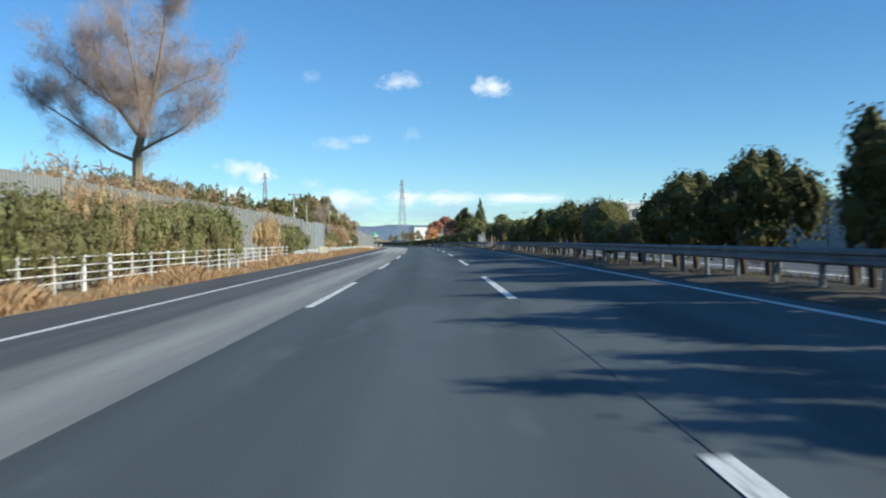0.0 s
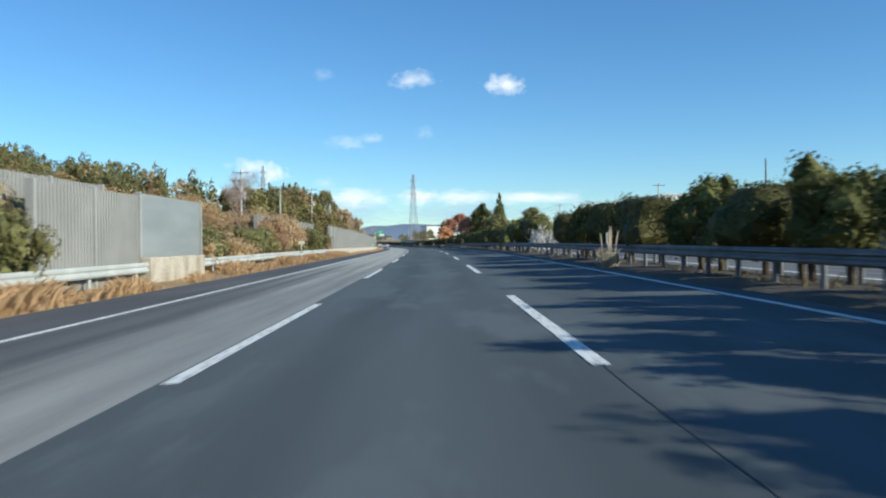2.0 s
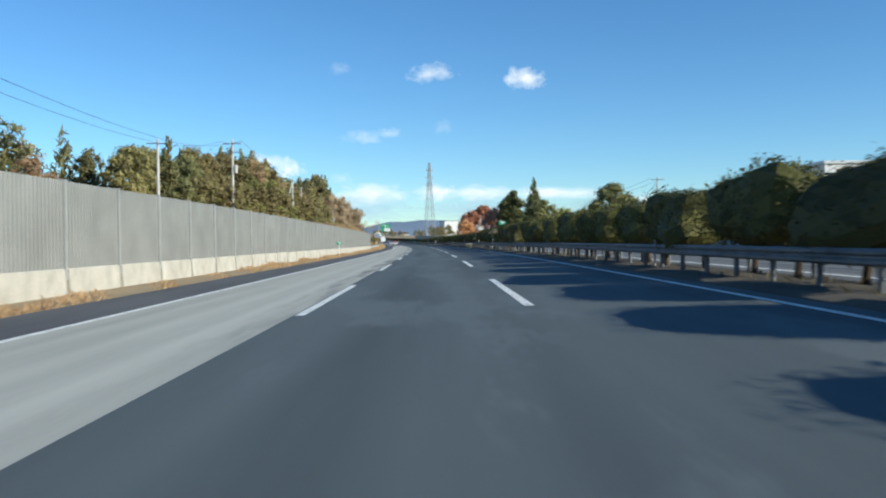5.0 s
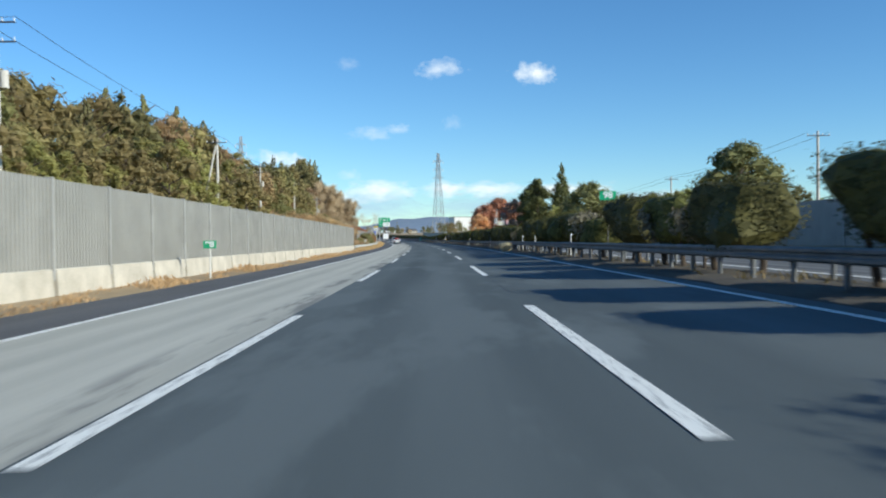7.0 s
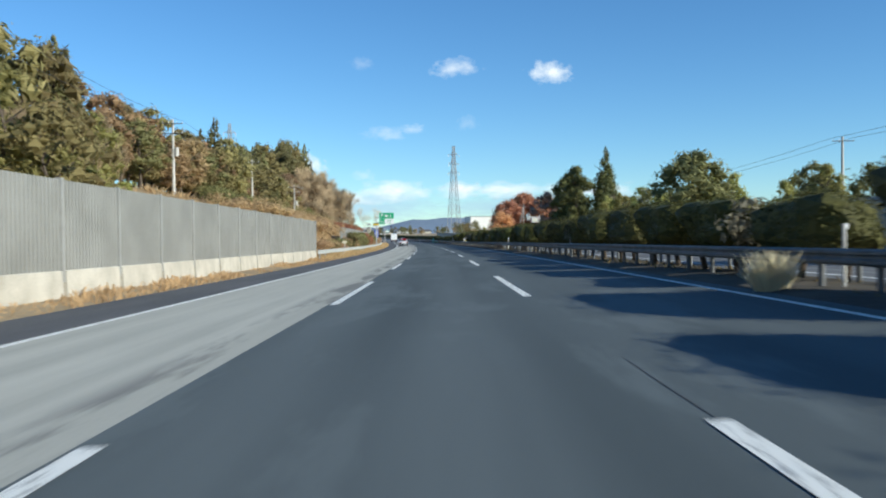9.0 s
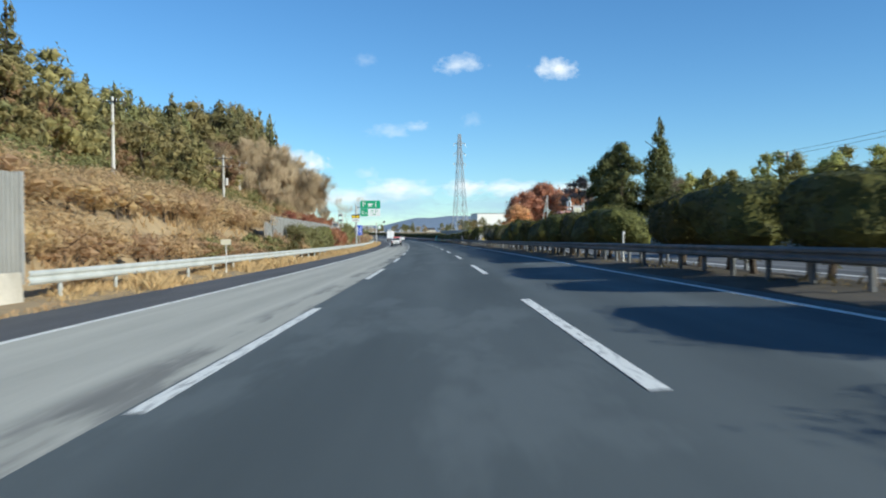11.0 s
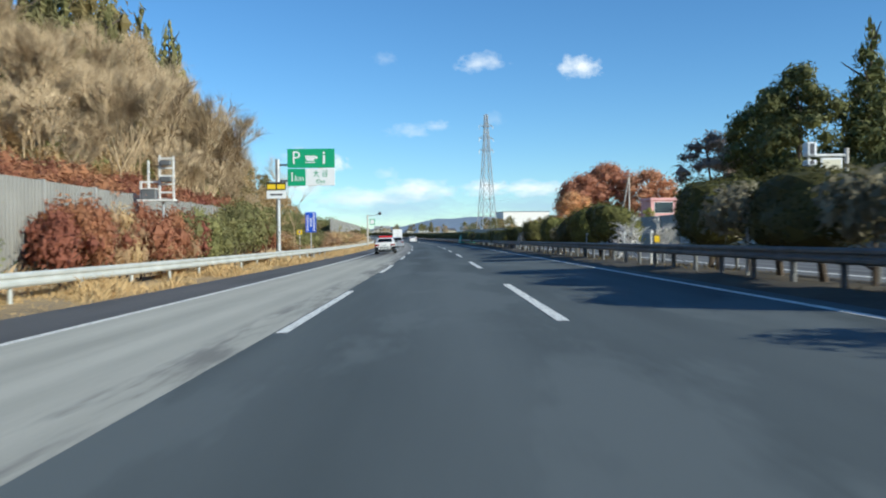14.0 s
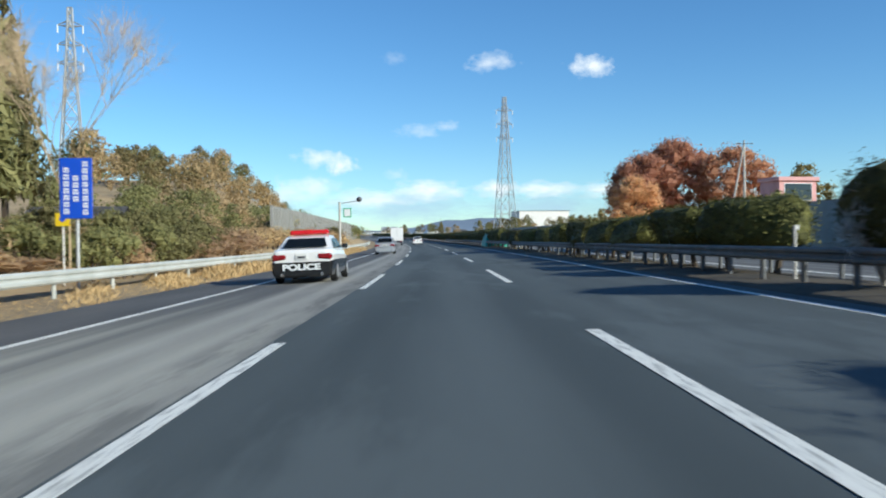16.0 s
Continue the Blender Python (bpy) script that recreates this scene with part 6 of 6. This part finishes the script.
# white delineator posts in the median
for s in (18.5, 43, 66, 85, 88.9, 101, 132.8, 165, 197.4, 211.5, 218.7, 249, 285, 332.5, 348, 356.5, 360.4, 368, 376, 396, 405, 410, 436, 454):
    o = thing("delineator_post", at(s, 7.0, 0.2), "white delineator post in the median", "delineator", "delineators")
    part("post", tube(bmesh.new(), (0, 0, -0.2), (0, 0, 1.12), 0.030, 0.028, 10), M_RAILPAINT, o)
    part("reflector", box(bmesh.new(), 0.0, 0.07, -0.02, 0.02, 1.03, 1.12, 0.008), M_SIGNWHITE, o)
o = thing("marker_plate", at(355.6, 6.95, 0.2), "small yellow marker plate on a short post in the median", "road sign")
part("post", tube(bmesh.new(), (0, 0, -0.2), (0, 0, 0.80), 0.022, 0.022, 8), M_RAILPAINT, o)
part("plate", box(bmesh.new(), -0.085, 0.085, -0.04, -0.02, 0.76, 0.96, 0.02), M_YELLOW, o, "yellow plate")
tp = thing("covered_works", at(478, 7.8, 0.2), "teal tarpaulin draped over a load in the median", "tarpaulin")
bm = bmesh.new()
bmesh.ops.create_grid(bm, x_segments=14, y_segments=18, size=1.0)
for v in bm.verts:
    x, y = v.co.x, v.co.y
    v.co = Vector((x * 1.3, y * 3.0, 1.55 * (1 - max(abs(x), abs(y)) ** 7) + 0.10 * noise.noise(Vector((x * 2, y * 3, 4))) + 0.05))
part("tarpaulin", bm, M_TEAL, tp, smooth=True)

# ---- vehicles ----
M_CARWHITE = plain("car_paint_white", (0.80, 0.80, 0.79), 0.25, 0.0, 0.6)
M_CARBLACK = plain("car_paint_black", (0.012, 0.012, 0.013), 0.25, 0.0, 0.6)
M_CARSILVER = plain("car_paint_silver", (0.52, 0.53, 0.55), 0.3, 0.5, 0.5)
M_GLASS = plain("dark_car_glass", (0.015, 0.02, 0.024), 0.06)
M_TYRE = plain("tyre_rubber", (0.02, 0.02, 0.02), 0.85)
M_RIM = plain("alloy_rim", (0.55, 0.56, 0.57), 0.3, 0.8)
M_TAIL = plain("red_tail_lamp", (0.22, 0.006, 0.012), 0.15, 0.0, 0.5)
M_REDBAR = plain("red_beacon_lens", (0.62, 0.012, 0.02), 0.2, 0.0, 0.5)
M_CHROME = plain("chrome", (0.75, 0.75, 0.76), 0.15, 1.0)
M_PLATE = plain("plate_white", (0.72, 0.73, 0.70), 0.5)


def loft(stations, ring):
    """A closed body through sections: ring(w, z0, z1) gives the half section from bottom to top."""
    bm = bmesh.new()
    rows_ = []
    for y, w, z0, z1 in stations:
        half = ring(w, z0, z1)
        pts = [(x, z) for x, z in half] + [(-x, z) for x, z in reversed(half)]
        rows_.append([bm.verts.new((x, y, z)) for x, z in pts])
    for a, b in zip(rows_, rows_[1:]):
        for i in range(len(a)):
            j = (i + 1) % len(a)
            bm.faces.new((a[i], a[j], b[j], b[i]))
    bm.faces.new(rows_[0][::-1]), bm.faces.new(rows_[-1])
    return bm


def wheel(parent, x, y, r):
    t = bmesh.new()
    sg_ = 1 if x > 0 else -1
    tube(t, (x - 0.1, y, r), (x + 0.1, y, r), r, r, 24)
    es = [e for e in t.edges if abs(e.verts[0].co.x - e.verts[1].co.x) < 1e-4]
    bmesh.ops.bevel(t, geom=es, offset=0.03, segments=2, affect="EDGES")
    w = part("wheel", t, M_TYRE, parent, smooth=False)
    rim = bmesh.new()
    tube(rim, (x + sg_ * 0.09, y, r), (x + sg_ * 0.112, y, r), r * 0.66, r * 0.60, 20)
    rim_o = part("rim", rim, M_RIM, w)
    return w


def sedan(name, s, d, low, up, label, police=False, length=4.85, width=1.80, height=1.44):
    c = thing(name, at(s, d, FALL * d) @ Matrix.Rotation(math.atan(-FALL), 4, "Y"), label, "car")
    L, hw = length, width / 2
    sec_low = lambda w, z0, z1: [(w * 0.80, z0), (w * 0.96, z0 + 0.06), (w, z0 + 0.2), (w, z1)]
    sec_up = lambda w, z0, z1: [(w, z0), (w * 0.995, z0 + (z1 - z0) * 0.45), (w * 0.95, z1 - 0.03), (w * 0.86, z1)]
    part("body", loft([(0.0, hw * 0.90, 0.24, 0.60), (0.06, hw * 0.96, 0.18, 0.64), (0.4, hw * 0.99, 0.17, 0.66), (1.0, hw, 0.19, 0.66), (L - 1.0, hw, 0.19, 0.64), (L - 0.35, hw * 0.96, 0.20, 0.60), (L - 0.05, hw * 0.84, 0.24, 0.54), (L, hw * 0.74, 0.30, 0.50)], sec_low), low, c, smooth=False)
    part("upper_body", loft([(0.02, hw * 0.85, 0.602, 0.90), (0.10, hw * 0.92, 0.642, 0.99), (0.35, hw * 0.96, 0.662, 1.02), (1.0, hw * 0.985, 0.662, 1.00), (2.6, hw * 0.99, 0.662, 0.96), (L - 1.3, hw * 0.985, 0.645, 0.93), (L - 0.35, hw * 0.93, 0.602, 0.80), (L - 0.04, hw * 0.80, 0.542, 0.66)], sec_up), up, c, smooth=False)
    # cabin: rear screen, roof, windscreen
    cab = [(0.72, hw * 0.86, 0.98, 1.00), (1.28, hw * 0.73, 0.98, height - 0.05), (1.6, hw * 0.70, 0.98, height), (2.5, hw * 0.70, 0.96, height), (2.75, hw * 0.72, 0.95, height - 0.05), (3.55, hw * 0.84, 0.92, 0.94)]
    sec_cab = lambda w, z0, z1: [(min(hw * 0.92, w + (z1 - z0) * 0.34), z0), (w + 0.05, z0 + (z1 - z0) * 0.75), (w * 0.98, z1 - 0.01), (w * 0.85, z1)]
    part("cabin", loft(cab, sec_cab), up, c)
    # glass, a little proud of the cabin
    bm = bmesh.new()
    q = [(-0.66, 0.735, 1.035), (0.66, 0.735, 1.035), (0.55, 1.215, height - 0.105), (-0.55, 1.215, height - 0.105)]
    off = Vector((0, -0.024, 0.024))
    bm.faces.new([bm.verts.new(Vector(p) + off) for p in q])
    bmesh.ops.solidify(bm, geom=bm.faces[:], thickness=0.012)
    part("rear_window", bm, M_GLASS, c)
    bm = bmesh.new()
    q = [(-0.68, 3.49, 0.985), (0.68, 3.49, 0.985), (0.56, 2.83, height - 0.09), (-0.56, 2.83, height - 0.09)]
    bm.faces.new([bm.verts.new(Vector(p) + Vector((0, 0.024, 0.024))) for p in q])
    bmesh.ops.solidify(bm, geom=bm.faces[:], thickness=0.012)
    part("windscreen", bm, M_GLASS, c)
    for sx in (-1, 1):
        for y0, y1, t0, t1 in ((1.08, 1.95, 1.42, 1.95), (2.02, 3.22, 2.02, 2.66)):
            bm = bmesh.new()
            q = [(sx * (hw * 0.90 + 0.012), y0, 1.02), (sx * (hw * 0.90 + 0.012), y1, 1.00), (sx * (hw * 0.775 + 0.014), t1, height - 0.11), (sx * (hw * 0.775 + 0.014), t0, height - 0.11)]
            bm.faces.new([bm.verts.new(p) for p in q])
            bmesh.ops.solidify(bm, geom=bm.faces[:], thickness=0.012)
            part("side_window", bm, M_GLASS, c)
        bm = bmesh.new()
        box(bm, sx * (hw + 0.02) - 0.10, sx * (hw + 0.02) + 0.10, 3.02, 3.16, 0.98, 1.12, 0.03)
        part("door_mirror", bm, low, c)
        bm = bmesh.new()
        box(bm, sx * 0.66 - 0.21, sx * 0.66 + 0.21, -0.015, 0.30, 0.665, 0.87, 0.05)
        for v in bm.verts:
            if sx * v.co.x < 0.62:
                v.co.z += 0.035 * (v.co.z < 0.77)
        part("tail_lamp", bm, M_TAIL, c)
        bm = bmesh.new()
        tube(bm, (sx * 0.58, -0.03, 0.27), (sx * 0.58, 0.2, 0.27), 0.05, 0.05, 12)
        part("exhaust_pipe", bm, M_CHROME, c)
        for y in (0.98, L - 0.95):
            wheel(c, sx * (hw - 0.10), y, 0.325)
    pl = part("number_plate", box(bmesh.new(), -0.17, 0.17, -0.012, 0.02, 0.70, 0.86, 0.006), M_PLATE, c)
    part("writing_bar", box(bmesh.new(), -0.12, 0.12, -0.018, -0.0125, 0.74, 0.80), M_DARKMETAL, pl)
    part("bumper_strip", box(bmesh.new(), -0.78, 0.78, -0.02, 0.05, 0.605, 0.63, 0.006), M_CHROME if not police else M_CARBLACK, c)
    if police:
        me = text_mesh("POLICE", 0.30, M_SIGNWHITE, 0.012, 0.012)
        link("lettering", me, c, Matrix.Translation((-0.02, -0.012, 0.475)) @ Matrix.Diagonal((1.12, 1, 0.8, 1)))
        bm = bmesh.new()
        box(bm, -0.60, 0.60, 1.75, 2.05, height + 0.03, height + 0.17, 0.04)
        bar = part("light_bar", bm, M_REDBAR, c, "red beacon bar")
        part("speaker", box(bmesh.new(), -0.12, 0.12, 1.735, 2.065, height + 0.035, height + 0.18, 0.03), M_REDBAR, bar)
        for sx in (-1, 1):
            part("foot", box(bmesh.new(), sx * 0.42 - 0.06, sx * 0.42 + 0.06, 1.8, 2.0, height - 0.01, height + 0.04), M_CHROME, bar)
    return c


sedan("police_car", 404.4, -3.87, M_CARBLACK, M_CARWHITE, "black and white police sedan with a red beacon bar", True, 4.85, 1.84, 1.41)
sedan("silver_car", 455.0, -3.9, M_CARSILVER, M_CARSILVER, "silver saloon car in the slow lane", False, 4.5, 1.72, 1.5)
sedan("white_car", 545.0, 0.3, M_CARWHITE, M_CARWHITE, "white saloon car in the middle lane", False, 4.6, 1.76, 1.45)


def box_truck(s, d):
    t = thing("box_truck", at(s, d, FALL * d), "white box truck in the slow lane", "truck")
    part("cargo_box", box(bmesh.new(), -1.15, 1.15, 0, 5.2, 0.9, 3.3, 0.04), M_CARWHITE, t)
    part("chassis", box(bmesh.new(), -0.95, 0.95, 0.1, 6.9, 0.55, 0.9), M_DARKMETAL, t)
    cab = bmesh.new()
    box(cab, -1.05, 1.05, 5.35, 7.0, 0.6, 2.35, 0.12)
    part("cab", cab, M_CARWHITE, t)
    for x in (-0.8, 0.8):
        part("tail_lamp", box(bmesh.new(), x - 0.16, x + 0.16, -0.03, 0.03, 0.68, 0.82), M_TAIL, t)
        for y in (1.3, 6.0):
            wheel(t, x * 1.12, y, 0.42)
    part("door_seam", box(bmesh.new(), -0.012, 0.012, -0.008, -0.001, 0.95, 3.25), M_DARKMETAL, t)


box_truck(540, -3.7)

# ---- buildings ----
M_PLASTER = mat("white_plaster", (0.62, 0.61, 0.58), (0.75, 0.74, 0.71), 0.8, 0.8, 12, 0.1)
M_PINK = mat("pink_plaster", (0.55, 0.28, 0.27), (0.68, 0.38, 0.37), 0.8, 0.8, 12, 0.1)
M_ROOF = mat("grey_roof", (0.10, 0.10, 0.11), (0.18, 0.18, 0.19), 0.7, 1.0, 10, 0.3)
M_TIN = mat("pale_roof", (0.50, 0.52, 0.53), (0.66, 0.68, 0.68), 0.5, 0.6, 10, 0.1)
M_PANE = plain("window_glass", (0.03, 0.04, 0.05), 0.08)


def building(s, d, w, dep, h, wallm, roofm, label, turn=0.0, gable=True, rows_=1, cols=4, pitch=0.35, z=None, mid=0.55, wide=0.3, high=0.22):
    """A plain building with windows that stand in frames; gable: a ridged roof, else a flat one with an edge."""
    b = thing("building", at(s, d, lie(s, d) if z is None else z, turn), label, "building", "buildings")
    part("wall", box(bmesh.new(), -w / 2, w / 2, 0, dep, -0.5, h), wallm, b)
    bm = bmesh.new()
    if gable:
        o, r = 0.5, w / 2 * pitch
        vs = [bm.verts.new(p) for p in ((-w / 2 - o, -o, h - 0.1), (w / 2 + o, -o, h - 0.1), (w / 2 + o, dep / 2, h + r + 0.3), (-w / 2 - o, dep / 2, h + r + 0.3), (w / 2 + o, dep + o, h - 0.1), (-w / 2 - o, dep + o, h - 0.1))]
        bm.faces.new((vs[0], vs[1], vs[2], vs[3])), bm.faces.new((vs[3], vs[2], vs[4], vs[5]))
        bmesh.ops.solidify(bm, geom=bm.faces[:], thickness=0.18)
    else:
        box(bm, -w / 2 - 0.25, w / 2 + 0.25, -0.25, dep + 0.25, h, h + 0.45, 0.05)
    part("roof", bm, roofm, b)
    for r in range(rows_):
        for c in range(cols):
            x, zz = -w / 2 + w * (c + 0.5) / cols, h * (r + mid) / rows_
            ww, hh = w / cols * wide, h / rows_ * high
            fr = part("window", box(bmesh.new(), x - ww - 0.06, x + ww + 0.06, -0.06, 0.02, zz - hh - 0.06, zz + hh + 0.06), M_SIGNWHITE, b)
            part("pane", box(bmesh.new(), x - ww, x + ww, -0.075, -0.055, zz - hh, zz + hh), M_PANE, fr)
    return b


building(226, 66, 20, 14, 10.4, M_PLASTER, M_TIN, "white factory building with a flat roof", 0, False, 2, 6)
building(472, 40.3, 4.6, 3.5, 5.9, M_PINK, M_PINK, "pink house with one wide dark window", 12, False, 1, 1, mid=0.80, wide=0.36, high=0.15)
building(441, -25.5, 6.0, 4, 1.6, M_PLASTER, M_ROOF, "small pale cabin below the trees", 5, True, 1, 3, z=lie(441, -25.5) - 1.2)
building(956, 133, 36, 20, 15.5, M_PLASTER, M_ROOF, "long white hall beyond the hedge", 0, False, 0, 0)
building(900, -46, 16, 12, 6.0, M_PLASTER, M_ROOF, "white house beside the motorway", 10, True, 2, 4)
rnd = random.Random(5)
for i in range(26):
    s, d = rnd.uniform(1300, 2300), rnd.uniform(-190, 330)
    if abs(d) < 45:
        d += 90
    building(s, d, rnd.uniform(10, 20), rnd.uniform(9, 14), rnd.uniform(4, 8), rnd.choice((M_PLASTER, M_CONCRETE, M_TIN)), rnd.choice((M_ROOF, M_TIN, M_ROOF)), "distant pale town building with a grey roof", rnd.uniform(-20, 20), rnd.random() < 0.6, 2, 4)
noise_wall(390.4, 411, 24.0, 0.3, 3.6, "white panelled site wall beyond the oncoming carriageway", 4.0, True, 0.0, M_PLASTER)
